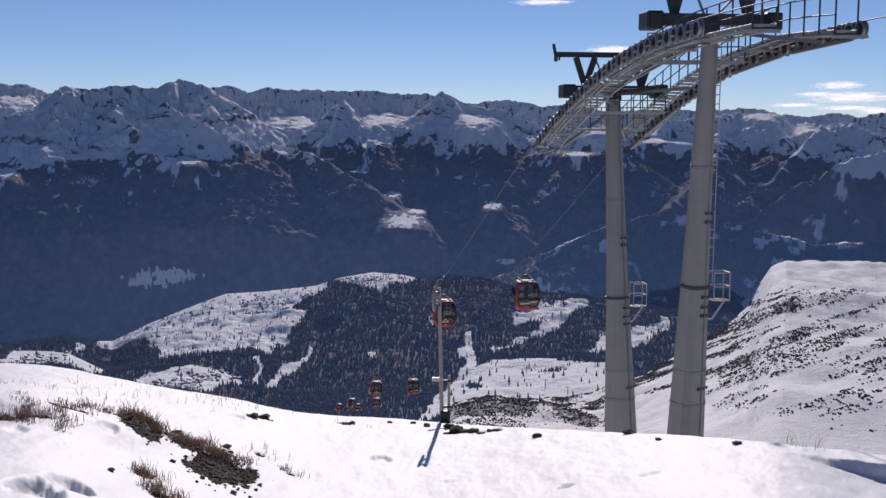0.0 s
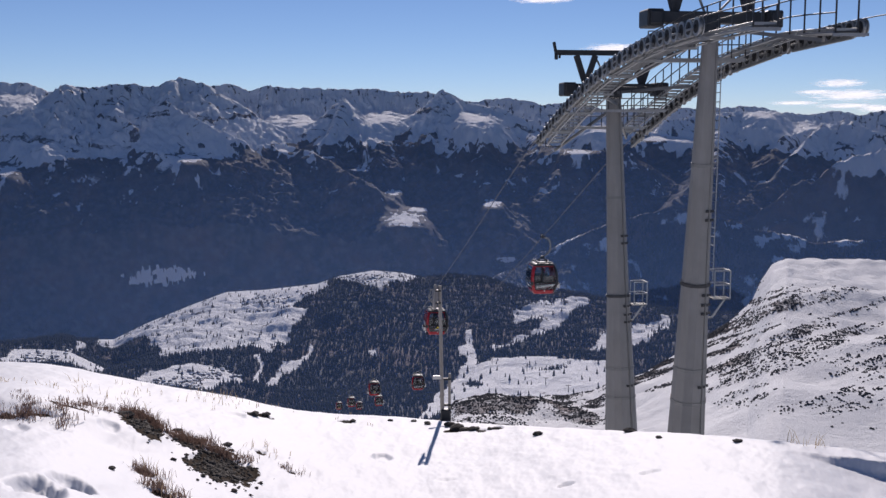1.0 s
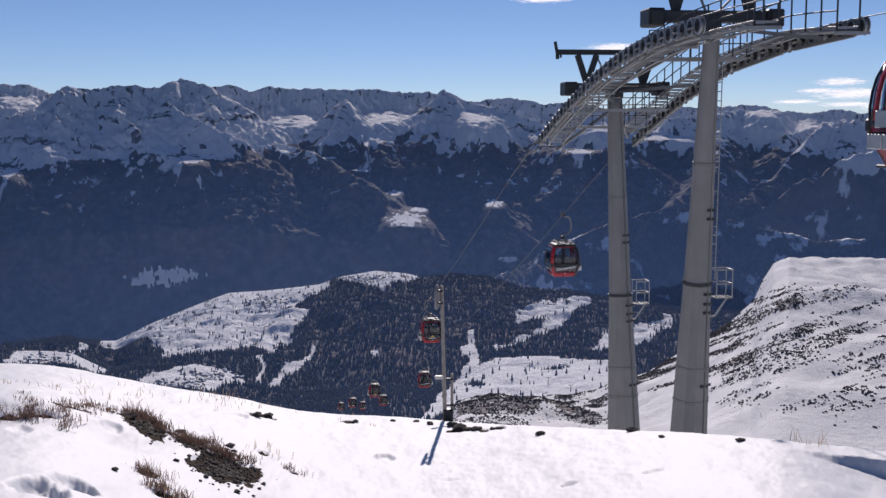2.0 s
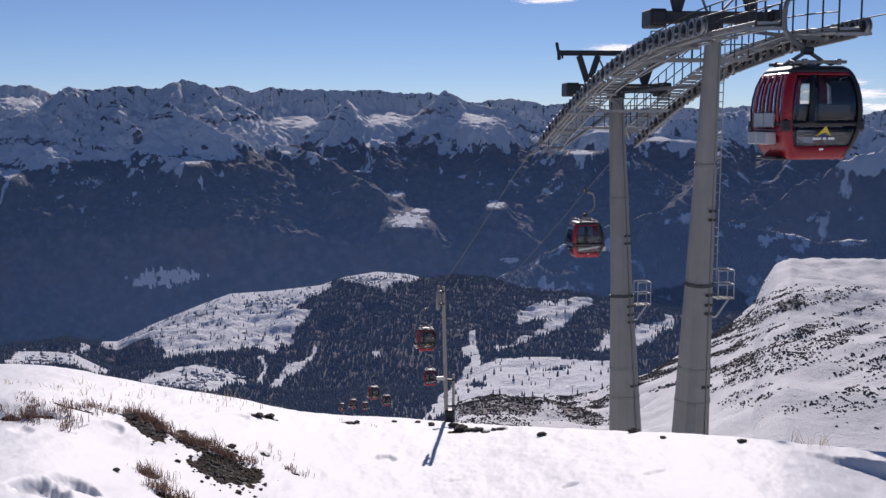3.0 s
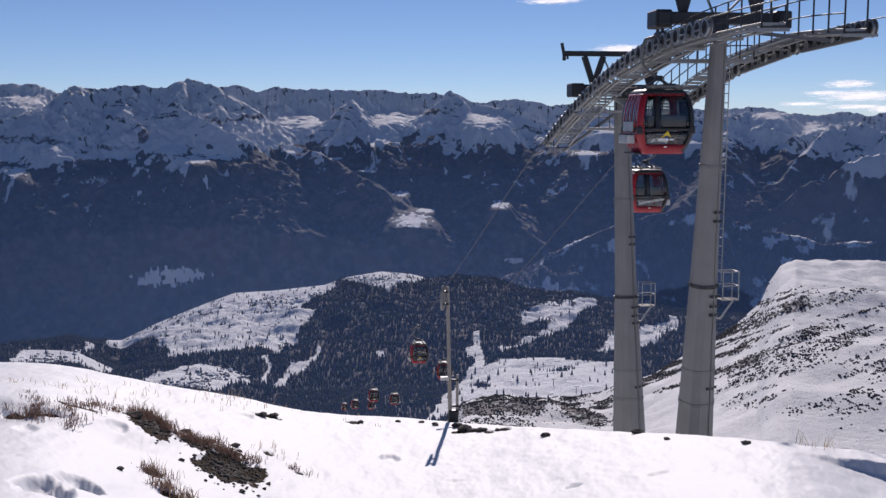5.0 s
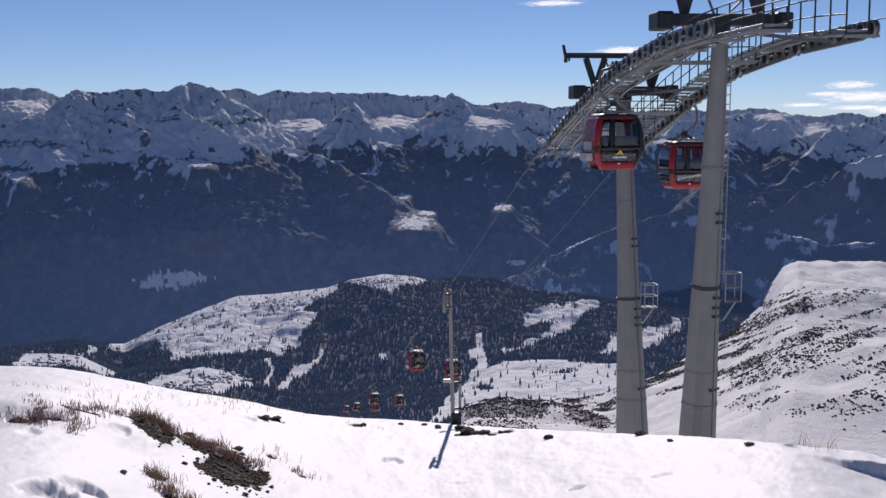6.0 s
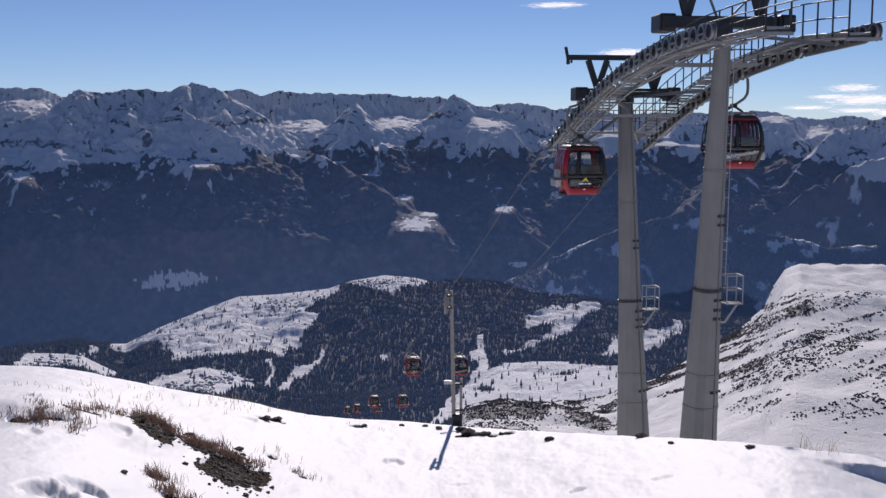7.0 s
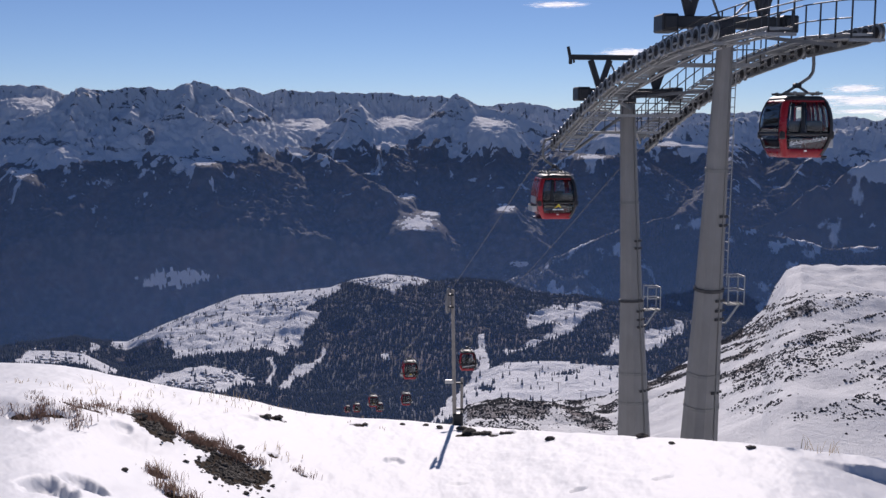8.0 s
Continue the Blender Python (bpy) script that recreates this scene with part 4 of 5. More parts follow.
def platform(parent, p):
    """A small rest cage bolted to a leg."""
    corners = [TURN @ Vector((x, y, 0)) for x, y in ((0.0, -0.3), (0.62, -0.3), (0.62, 0.3), (0.0, 0.3))]
    bm = bmesh.new()
    for k in range(7):
        box(bm, p + TURN @ Vector((0.31, -0.27 + 0.09 * k, 0)), (0.66, 0.02, 0.04), TURN)
    for x in (-0.01, 0.31, 0.63):
        box(bm, p + TURN @ Vector((x, 0, 0)), (0.03, 0.6, 0.05), TURN)
    part("platform", bm, "steel", parent, "small steel rest platform with railing")
    for h in (0.0, -0.75):
        bm = bmesh.new()
        bar(bm, p + TURN @ Vector((-0.2, 0, h)), p + TURN @ Vector((0.06, 0, h)), 0.06)
        part("bracket", bm, "steel", parent)
    for c in corners:
        bm = bmesh.new()
        bar(bm, p + c, p + c + Vector((0, 0, 1.1)), 0.04)
        part("railing_post", bm, "grating", parent)
    for h in (0.55, 1.08):
        rail("handrail", [p + c + Vector((0, 0, h)) for c in corners], 0.024, "grating", parent)
    bm = bmesh.new()
    bar(bm, p + TURN @ Vector((0.05, 0, -0.75)), p + TURN @ Vector((0.55, 0, -0.03)), 0.06)
    part("brace", bm, "grating", parent)


def legs():
    support = thing("lift_pylon", "twin-legged grey steel pylon on a snowy crest", "pylon")
    feet = [(40.0, 37.8, -11.95, 3.05, 0.775, 0.505, 0.29, 0.62, 1.9, 0.25, -0.06), (48.0, 49.1, -14.2, 1.2, 0.80, 0.505, 0.345, 0.36, 1.62, 0.33, -0.06)]
    for yb, yt, zb, zt, rb, rm, rt, lift, high, xb, xt in feet:
        a, b = Vector((MIDDLE + SLOPE * yb + xb, yb, zb - 1.6)), Vector((MIDDLE + SLOPE * yt + xt, yt, zt))

        def girth(k):
            return float(np.interp(k, (0, 0.5, 1), (rb, rm, rt)))

        bm = bmesh.new()
        tube(bm, a, a.lerp(b, 0.5), rb, rm, 12)
        tube(bm, a.lerp(b, 0.5), b, rm, rt, 12)
        leg = part("leg", bm, "leg", support, "tapered polygonal galvanised steel leg")
        bm = bmesh.new()
        tube(bm, a - Vector((0, 0, 6)), a + Vector((0, 0, 0.3)), rb + 0.3, None, 16)
        part("footing", bm, "concrete", support, "grey concrete footing")
        for k, dark in ((0.17, False), (0.25, False), (0.45, True), (0.72, False)):
            p, q = a.lerp(b, k), a.lerp(b, k + 0.007)
            r = girth(k)
            bm = bmesh.new()
            tube(bm, p, q, r + (0.05 if dark else 0.02), None, 12)
            part("flange", bm, "dark" if dark else "steel", leg)
        for k in (0.405, 0.428, 0.385, 0.21, 0.6, 0.62):
            p = a.lerp(b, k)
            r = girth(k)
            for dx in (0.25, 0.55, 0.85):
                bm = bmesh.new()
                q = p + TURN @ Vector((r * dx, -r * math.sqrt(1 - dx * dx) - 0.02, 0))
                box(bm, q, (0.12, 0.07, 0.10), TURN, 0.01)
                part("bracket", bm, "dark", leg)
        rail("conduit", [a.lerp(b, k) + TURN @ Vector((girth(k) * 0.45, -girth(k) * 0.93, 0)) for k in (0.05, 0.5, 0.98)], 0.025, "steel", leg)
        if yb < 45:
            ladder(leg, a.lerp(b, 0.46), b, TURN @ Vector((girth(0.46) + 0.1, 0.05, 0)), TURN @ Vector((rt + 0.1, 0.05, 0)))
        k = 0.416 if yb < 45 else 0.428
        platform(support, a.lerp(b, k) + TURN @ Vector((girth(k) + 0.12, 0, 0)))
        mid = b + Vector((0, 0, lift))
        bm = bmesh.new()
        box(bm, mid, (4.6, 0.45, 0.42), TURN, 0.03)
        arm = part("crossarm", bm, "dark", support, "dark painted box crossarm")
        bm = bmesh.new()
        tube(bm, b - Vector((0, 0, 0.1)), mid, rt + 0.06, None, 12)
        part("collar", bm, "dark", arm)
        for sx in (-1, 1):
            bm = bmesh.new()
            box(bm, mid + TURN @ Vector((sx * 2.2, 0, -0.05)), (0.6, 1.0, 0.62), TURN, 0.05)
            for dy in (-0.55, 0.55):
                box(bm, mid + TURN @ Vector((sx * 2.2, dy, -0.05)), (0.42, 0.12, 0.44), TURN, 0.03)
            part("bearing_block", bm, "dark", arm)
            foot = mid + TURN @ Vector((sx * 1.35, 0, 0.18))
            for dx in (-0.45, 0.45):
                bm = bmesh.new()
                bar(bm, foot, foot + TURN @ Vector((dx, 0, high - 0.3)), 0.2, 0.26, 0.02)
                part("strut", bm, "dark", support, "slanting strut of a V-shaped stand")
            bm = bmesh.new()
            bar(bm, foot + TURN @ Vector((0.45, 0, high - 0.35)), mid + TURN @ Vector((sx * 0.25, 0, 0.2)), 0.07, 0.07)
            part("brace", bm, "steel", support)
        top = mid + Vector((0, 0, high))
        bm = bmesh.new()
        box(bm, top, (5.6, 0.2, 0.18), TURN, 0.015)
        box(bm, top + Vector((0, 0, 0.10)), (5.6, 0.28, 0.03), TURN)
        box(bm, top - Vector((0, 0, 0.10)), (5.6, 0.28, 0.03), TURN)
        beam = part("lifting_beam", bm, "dark", support, "dark lifting beam above the crossarm")
        for sx in (-1, 1):
            p = top + TURN @ Vector((sx * 2.75, 0, 0))
            bm = bmesh.new()
            bar(bm, p + Vector((0, 0, -0.1)), p + TURN @ Vector((sx * 0.12, 0, 0.48)), 0.13, 0.13, 0.02)
            bar(bm, p + Vector((0, 0, -0.32)), p + Vector((0, 0, 0.1)), 0.16, 0.2, 0.03)
            bar(bm, p + TURN @ Vector((sx * -0.16, 0, -0.26)), p + TURN @ Vector((sx * -0.16, 0, 0)), 0.09, 0.12, 0.02)
            part("hook", bm, "dark", beam)
    return support


legs()


def wheel_mesh():
    bm = bmesh.new()
    tube(bm, (-0.05, 0, 0), (0.05, 0, 0), 0.225, sides=18)
    for s in (-1, 1):
        tube(bm, (s * 0.05, 0, 0), (s * 0.085, 0, 0), 0.285, sides=20)
    return bm


def disc_mesh():
    bm = bmesh.new()
    for s in (-1, 1):
        tube(bm, (s * 0.085, 0, 0), (s * 0.095, 0, 0), 0.20, sides=16)
        tube(bm, (s * 0.095, 0, 0), (s * 0.13, 0, 0), 0.06, sides=8)
        for k in range(6):
            q = k * math.pi / 3
            tube(bm, (s * 0.094, 0.13 * math.cos(q), 0.13 * math.sin(q)), (s * 0.10, 0.13 * math.cos(q), 0.13 * math.sin(q)), 0.035, sides=6)
    return bm


def sheave_train(side, inner, ya, yb):
    train = thing("sheave_train", "long curved row of rope sheaves with rocker beams", "sheaves", group="sheave trains")
    first = None
    y, k = ya, 0
    while y < yb:
        p = rope_at(side, y, -0.27)
        if first is None:
            first = w = part("sheave", wheel_mesh(), "grating", train, "grey steel rope sheave with rubber lining")
            disc = part("disc", disc_mesh(), "rubber", first, "dark wheel disc with hub")
        else:
            w = share(first, train)
            share(disc, w)
        w.matrix_basis = Matrix.Translation(p) @ pose(0, 0, 0, 0, 0, YAW)
        q = rope_at(side, y + 0.6, -0.27)
        if k % 2 == 0:
            for s in (-0.16, 0.16):
                bm = bmesh.new()
                bar(bm, p + TURN @ Vector((s, 0, -0.06)), q + TURN @ Vector((s, 0, -0.06)), 0.03, 0.07, 0.008)
                part("rocker", bm, "steel", train)
        if k % 4 == 1:
            a, b = rope_at(side, y - 0.3, -0.44), rope_at(side, min(y + 1.5, yb), -0.44)
            bm = bmesh.new()
            bar(bm, a, b, 0.12, 0.17, 0.01)
            box(bm, (a + b) / 2 + Vector((0, 0, 0.02)), (0.4, 0.14, 0.14), TURN)
            part("beam", bm, "steel", train)
        if k % 8 == 3:
            a, b = rope_at(side, max(ya, y - 1.5), -0.54, inner * 0.12), rope_at(side, min(y + 2.4, yb), -0.54, inner * 0.12)
            bm = bmesh.new()
            bar(bm, a, b, 0.09, 0.11, 0.015)
            part("main_beam", bm, "steel", train)
        y += 0.62
        k += 1
    return train


def catwalk(side, inner, ya, yb, level, arms):
    """A stepped gangway beside the sheaves, on the side towards the middle."""
    walkway = thing("catwalk", "stepped steel catwalk with handrails beside the sheaves", "catwalk", group="catwalks")
    o1, o2 = inner * 0.34, inner * 1.02
    ys = list(np.arange(ya, yb + 0.01, 0.75))

    def deck(y, o, up=0.0):
        return rope_at(side, y, float(np.interp(y, [p[0] for p in level], [p[1] for p in level])) + up, o)

    for o in (o1, o2):
        rail("stringer", [deck(y, o, -0.06) for y in ys], 0.04, "grating", walkway)
        rail("stringer", [deck(y, o, 0.07) for y in ys], 0.022, "grating", walkway)
    tread = None
    for y in np.arange(ya + 0.1, yb, 0.47):
        c = deck(y, (o1 + o2) / 2, 0.04)
        if tread is None:
            bm = bmesh.new()
            box(bm, (0, -0.11, -0.01), (0.66, 0.025, 0.085))
            box(bm, (0, 0.11, -0.01), (0.66, 0.025, 0.085))
            for k in range(5):
                box(bm, (0, -0.08 + 0.04 * k, 0.012), (0.66, 0.012, 0.025))
            for k in range(5):
                box(bm, (-0.28 + 0.14 * k, 0, 0.0), (0.012, 0.22, 0.025))
            tread = t = part("tread", bm, "grating", walkway)
        else:
            t = share(tread, walkway)
        t.matrix_basis = Matrix.Translation(c) @ pose(0, 0, 0, 0, 0, YAW)
    for up in (1.1, 0.55):
        rail("handrail", [deck(y, o2, up) for y in ys], 0.024, "dark", walkway)
    post = None
    for k, y in enumerate(np.arange(ya, yb + 0.05, 1.0)):
        c = deck(y, o2)
        if post is None:
            bm = bmesh.new()
            bar(bm, (0, 0, -0.05), (0, 0, 1.1), 0.045)
            post = q = part("railing_post", bm, "dark", walkway)
        else:
            q = share(post, walkway)
        q.matrix_basis = Matrix.Translation(c)
        if k % 3 == 0:
            bm = bmesh.new()
            bar(bm, deck(y, 0.0, -0.12), deck(y, inner * 1.1, -0.12), 0.07, 0.09)
            part("bearer", bm, "grating", walkway)
    for y in (ya, yb):
        bm = bmesh.new()
        bar(bm, deck(y, o1, 1.08), deck(y, o2, 1.08), 0.04)
        bar(bm, deck(y, o1, -0.03), deck(y, o2, -0.03), 0.06)
        bar(bm, deck(y, o1, -0.03), deck(y, o1, 1.08), 0.045)
        part("end_rail", bm, "dark", walkway)
    return walkway


for _side, _inner, _ya, _yb, _level in ((LEFT, 1, 29.0, 52.6, [(29, -0.5), (54, -0.5)]), (RIGHT, -1, 32.5, 54.6, [(31, -0.5), (36, -0.15), (50, -0.12), (55, 0.1)])):
    sheave_train(_side, _inner, max(_ya + 0.4, 32.0), _yb)
    catwalk(_side, _inner, _ya, _yb, _level, None)


def cross_walk():
    """The gangways that join both sides at the legs, and slanting ties."""
    cross = thing("cross_walkway", "steel cross walkway joining both catwalks at the pylon", "catwalk")
    for y, lift in ((47.6, -0.35), (50.4, -0.3), (39.4, -0.35)):
        a, b = rope_at(LEFT, y, lift, 0.9), rope_at(RIGHT, y, lift, -0.9)
        b.z = a.z
        for dy in (-0.3, 0.3):
            bm = bmesh.new()
            bar(bm, a + Vector((0, dy, 0)), b + Vector((0, dy, 0)), 0.07, 0.12)
            part("stringer", bm, "grating", cross)
        for up in (0.55, 1.05):
            rail("handrail", [a + Vector((0, -0.3, up)), b + Vector((0, -0.3, up))], 0.022, "dark", cross)
        post = None
        for k in range(8):
            p = a.lerp(b, k / 7)
            bm = bmesh.new()
            bar(bm, p + Vector((0, -0.3, 0)), p + Vector((0, -0.3, 1.05)), 0.04)
            part("railing_post", bm, "dark", cross)
        n = 0
        while n * 0.3 < (b - a).length:
            p = a.lerp(b, n * 0.3 / (b - a).length)
            bm = bmesh.new()
            box(bm, p + Vector((0, 0, 0.05)), (0.24, 0.6, 0.03))
            part("tread", bm, "grating", cross)
            n += 1
    for side, inner in ((LEFT, 1), (RIGHT, -1)):
        for y0, y1 in ((44.5, 48.8), (53.0, 49.4), (33.5, 37.6), (42.5, 38.2)):
            bm = bmesh.new()
            a = rope_at(side, y0, -0.6, inner * 0.9)
            b = Vector((MIDDLE + SLOPE * y1, y1, rope_at(side, y1).z + 0.3))
            bar(bm, a, b, 0.09, 0.12)
            part("tie", bm, "steel", cross)


cross_walk()


# ---------------------------------------------------------------- cabins
HALF = [(-1.10, 0.70), (-1.02, 0.76), (-0.80, 0.86), (-0.72, 0.89), (-0.50, 0.955), (-0.32, 0.985), (-0.22, 0.995), (0.05, 1.0), (0.35, 0.975),
        (0.62, 0.925), (0.86, 0.842), (0.92, 0.81), (1.00, 0.755), (1.07, 0.66)]
CENTRE = -2.9
CELLS = 12


def half_at(z):
    return float(np.interp(z, [p[0] for p in HALF], [p[1] for p in HALF]))


def cabin_ring(half):
    rc, pts = 0.19, []
    a = half
    for side in range(4):
        turn = Matrix.Rotation(side * math.pi / 2, 3, "Z")
        for k in range(CELLS + 1):
            pts.append(turn @ Vector((a, (-1 + 2 * k / CELLS) * (a - rc), 0)))
        for k in range(1, 4):
            q = k / 4 * math.pi / 2
            pts.append(turn @ Vector((a - rc + rc * math.cos(q), a - rc + rc * math.sin(q), 0)))
    return pts


def cabin_cell(side, k, zm):
    """What a cell of the shell is made of. Sides: 0 closed side, 1 front end, 2 door side, 3 rear end."""
    corner = k >= CELLS
    if zm > 0.95:
        return "roof"
    if corner and side in (1, 3) and zm > -0.95:
        return "edge"
    if zm > 0.86 or zm < -0.80 or corner:
        return "body"
    if -0.32 < zm < -0.22:
        return "belt"
    if side == 2:
        if zm < -0.32:
            return "body"
        return "pane" if "WRWWRWWRWWRW"[k] == "W" else "body"
    if zm < -0.32:
        return "lower_pane"
    if side in (1, 3) and k in (3, 4):
        return "belt" if k == (3 if side == 3 else 4) else "pane"
    return "pane"


def cabin_shell(cabin):
    rings = [[p + Vector((0, 0, CENTRE + z)) for p in cabin_ring(h)] for z, h in HALF]
    per = CELLS + 4
    bins = {}
    for i, (z, h) in enumerate(HALF[:-1]):
        zm = (z + HALF[i + 1][0]) / 2
        for j in range(4 * per):
            side, k = divmod(j, per)
            key = cabin_cell(side, k, zm)
            if key in ("pane", "lower_pane", "edge"):
                key += str(side)
            j2 = (j + 1) % (4 * per)
            bins.setdefault(key, []).append((rings[i][j], rings[i][j2], rings[i + 1][j2], rings[i + 1][j]))
    bins["roof"].append(tuple(rings[-1]))
    bins["body"].append(tuple(reversed(rings[0])))
    looks = {"body": ("body", "red", "red lacquered shell"), "roof": ("roof", "dark", "dark roof shell"), "edge": ("edge_trim", "black", "black edge trim"), "belt": ("belt", "black", "black rubbing belt"),
             "pane": ("window", "glass", "dark tinted window"), "lower_pane": ("lower_panel", "glass", "dark tinted lower panel")}
    for key in sorted(bins):
        bm = bmesh.new()
        for quad in bins[key]:
            bm.faces.new([bm.verts.new(p) for p in quad])
        bmesh.ops.remove_doubles(bm, verts=bm.verts, dist=1e-5)
        name, mat, label = looks[key.rstrip("0123")]
        ob = part(name, bm, mat, cabin, label, True)
        sol = ob.modifiers.new("thickness", "SOLIDIFY")
        sol.thickness, sol.offset = (0.012, -1) if "pane" in key else (0.035, -0.8)


def face_frame(side, z):
    """A frame on the shell: x to the right as one looks at it from outside, y up along the shell, z outwards."""
    h = half_at(z)
    lean = math.atan2(half_at(z + 0.1) - half_at(z - 0.1), 0.2)
    turn = {1: 180, 3: 0, 2: -90, 0: 90}[side]
    away = {1: (0, h, 0), 3: (0, -h, 0), 2: (-h, 0, 0), 0: (h, 0, 0)}[side]
    return Matrix.Translation(Vector(away) + Vector((0, 0, CENTRE + z))) @ pose(0, 0, 0, 0, 0, turn) @ pose(0, 0, 0, 90 + math.degrees(lean), 0, 0)


def gondola_cabin():
    cabin = thing("gondola_cabin", "red gondola cabin with dark tinted windows hanging from its rope", "gondola", group="gondola cabins")
    cabin_shell(cabin)
    # floor, benches and backrests inside
    bm = bmesh.new()
    box(bm, (0, 0, CENTRE - 1.0), (1.4, 1.4, 0.05))
    part("floor_plate", bm, "interior", cabin)
    for s in (-1, 1):
        bm = bmesh.new()
        box(bm, (0.05, s * 0.58, CENTRE - 0.52), (1.35, 0.42, 0.10), None, 0.03)
        bench = part("bench", bm, "interior", cabin, "dark grey upholstered bench")
        bm = bmesh.new()
        box(bm, (0.05, s * 0.80, CENTRE - 0.12), (1.3, 0.09, 0.62), None, 0.03)
        part("backrest", bm, "interior", bench)
    # bumpers at the four corners
    for sx in (-1, 1):
        for sy in (-1, 1):
            bm = bmesh.new()
            box(bm, (sx * 0.90, sy * 0.90, CENTRE - 0.30), (0.20, 0.20, 0.30), None, 0.05)
            part("bumper", bm, "black", cabin)
    # ski racks and step on the door side
    for s in (-1, 1):
        bm = bmesh.new()
        box(bm, (-1.08, s * 0.27, CENTRE - 0.60), (0.26, 0.50, 0.30), None, 0.02)
        rack = part("ski_rack", bm, "alu", cabin, "brushed aluminium ski rack")
        for k in range(4):
            bm = bmesh.new()
            box(bm, (-1.10, s * 0.27 - 0.18 + 0.12 * k, CENTRE - 0.44), (0.22, 0.025, 0.04))
            part("slot", bm, "black", rack)
        bm = bmesh.new()
        box(bm, (-1.03, s * 0.27, CENTRE - 0.18), (0.07, 0.48, 0.34), None, 0.015)
        part("ski_guard", bm, "alu", cabin, "brushed aluminium guard plate")
    bm = bmesh.new()
    box(bm, (-0.80, 0, CENTRE - 1.08), (0.36, 1.1, 0.07), None, 0.02)
    part("door_step", bm, "black", cabin)
    # roof frame and the arm that rises to the rope
    top = CENTRE + 1.10
    for sx in (-0.42, 0.42):
        bm = bmesh.new()
        pipe(bm, [(sx, -0.72, top + 0.07), (sx, -0.35, top + 0.03), (sx, 0, top + 0.12), (sx, 0.35, top + 0.03), (sx, 0.72, top + 0.07)], 0.045)
        for sy in (-0.72, 0.72):
            box(bm, (sx, sy, top + 0.06), (0.13, 0.09, 0.14), None, 0.02)
        part("roof_bar", bm, "steel", cabin, "grey steel roof bar with buffers")
    for sy in (-0.7, 0.7):
        bm = bmesh.new()
        pipe(bm, [(-0.62, sy, top + 0.06), (0.62, sy, top + 0.06)], 0.04)
        part("roof_bar", bm, "steel", cabin)
    for sx in (-0.42, 0.42):
        bm = bmesh.new()
        pipe(bm, [(sx, 0, top + 0.10), (0, 0, top + 0.36)], 0.05)
        part("stay", bm, "steel", cabin)
    bm = bmesh.new()
    box(bm, (0, 0, top + 0.36), (0.26, 0.26, 0.18), None, 0.04)
    part("hanger_joint", bm, "dark", cabin)
    arm = [(0.02, 0, top + 0.36), (-0.22, 0, top + 0.50), (-0.46, 0, top + 0.66), (-0.58, 0, top + 0.85), (-0.60, 0, top + 1.1), (-0.58, 0, top + 1.4), (-0.48, 0, top + 1.66), (-0.2, 0, -0.06), (0, 0, 0.04)]
    bm = bmesh.new()
    pipe(bm, arm, 0.06, 10)
    part("hanger", bm, "steel", cabin, "curved galvanised hanger arm")
    bm = bmesh.new()
    box(bm, (0, 0, 0.04), (0.22, 0.6, 0.16), None, 0.04)
    for s in (-0.24, 0.24):
        box(bm, (0.02, s, 0.15), (0.10, 0.14, 0.16), None, 0.03)
    part("grip", bm, "dark", cabin)
    # lettering on the front end, emblem on the rear end
    cu = bpy.data.curves.new("lettering", "FONT")
    cu.body, cu.size, cu.extrude, cu.align_x, cu.align_y, cu.shear = "Sch\u00f6njochbahn", 0.225, 0.003, "CENTER", "CENTER", 0.25
    cu.materials.append(MAT["white"])
    text = new("lettering", cu)
    text.parent = cabin
    text.matrix_basis = face_frame(1, -0.50) @ pose(0.03, 0.0, 0.016, 0, 0, 9)
    tagged(text, "white slanted lettering on dark glass")
    m = face_frame(3, -0.50)

    def flat(name, outline, mat, where, label=""):
        bm = bmesh.new()
        low = [bm.verts.new((*p, 0.012)) for p in outline]
        top_face = bm.faces.new(low)
        ext = bmesh.ops.extrude_face_region(bm, geom=[top_face])
        bmesh.ops.translate(bm, vec=(0, 0, 0.006), verts=[g for g in ext["geom"] if isinstance(g, bmesh.types.BMVert)])
        ob = part(name, bm, mat, cabin, label)
        ob.matrix_basis = where
        return ob

    flat("emblem", [(-0.20, -0.06), (0.02, 0.19), (0.17, -0.05), (0.03, 0.03), (-0.04, 0.015)], "yellow", m, "yellow peak-shaped emblem")
    flat("emblem_base", [(-0.13, -0.06), (-0.02, -0.01), (0.13, -0.06)], "blue", m)
    for x0, x1 in ((-0.27, -0.06), (-0.02, 0.07), (0.11, 0.27)):
        flat("caption_bar", [(x0, -0.14), (x1, -0.14), (x1, -0.085), (x0, -0.085)], "white", m)
    for side in (1, 3):
        flat("number_bar", [(-0.05, -0.02), (0.05, -0.02), (0.05, 0.03), (-0.05, 0.03)], "white", face_frame(side, -0.86))
    return cabin


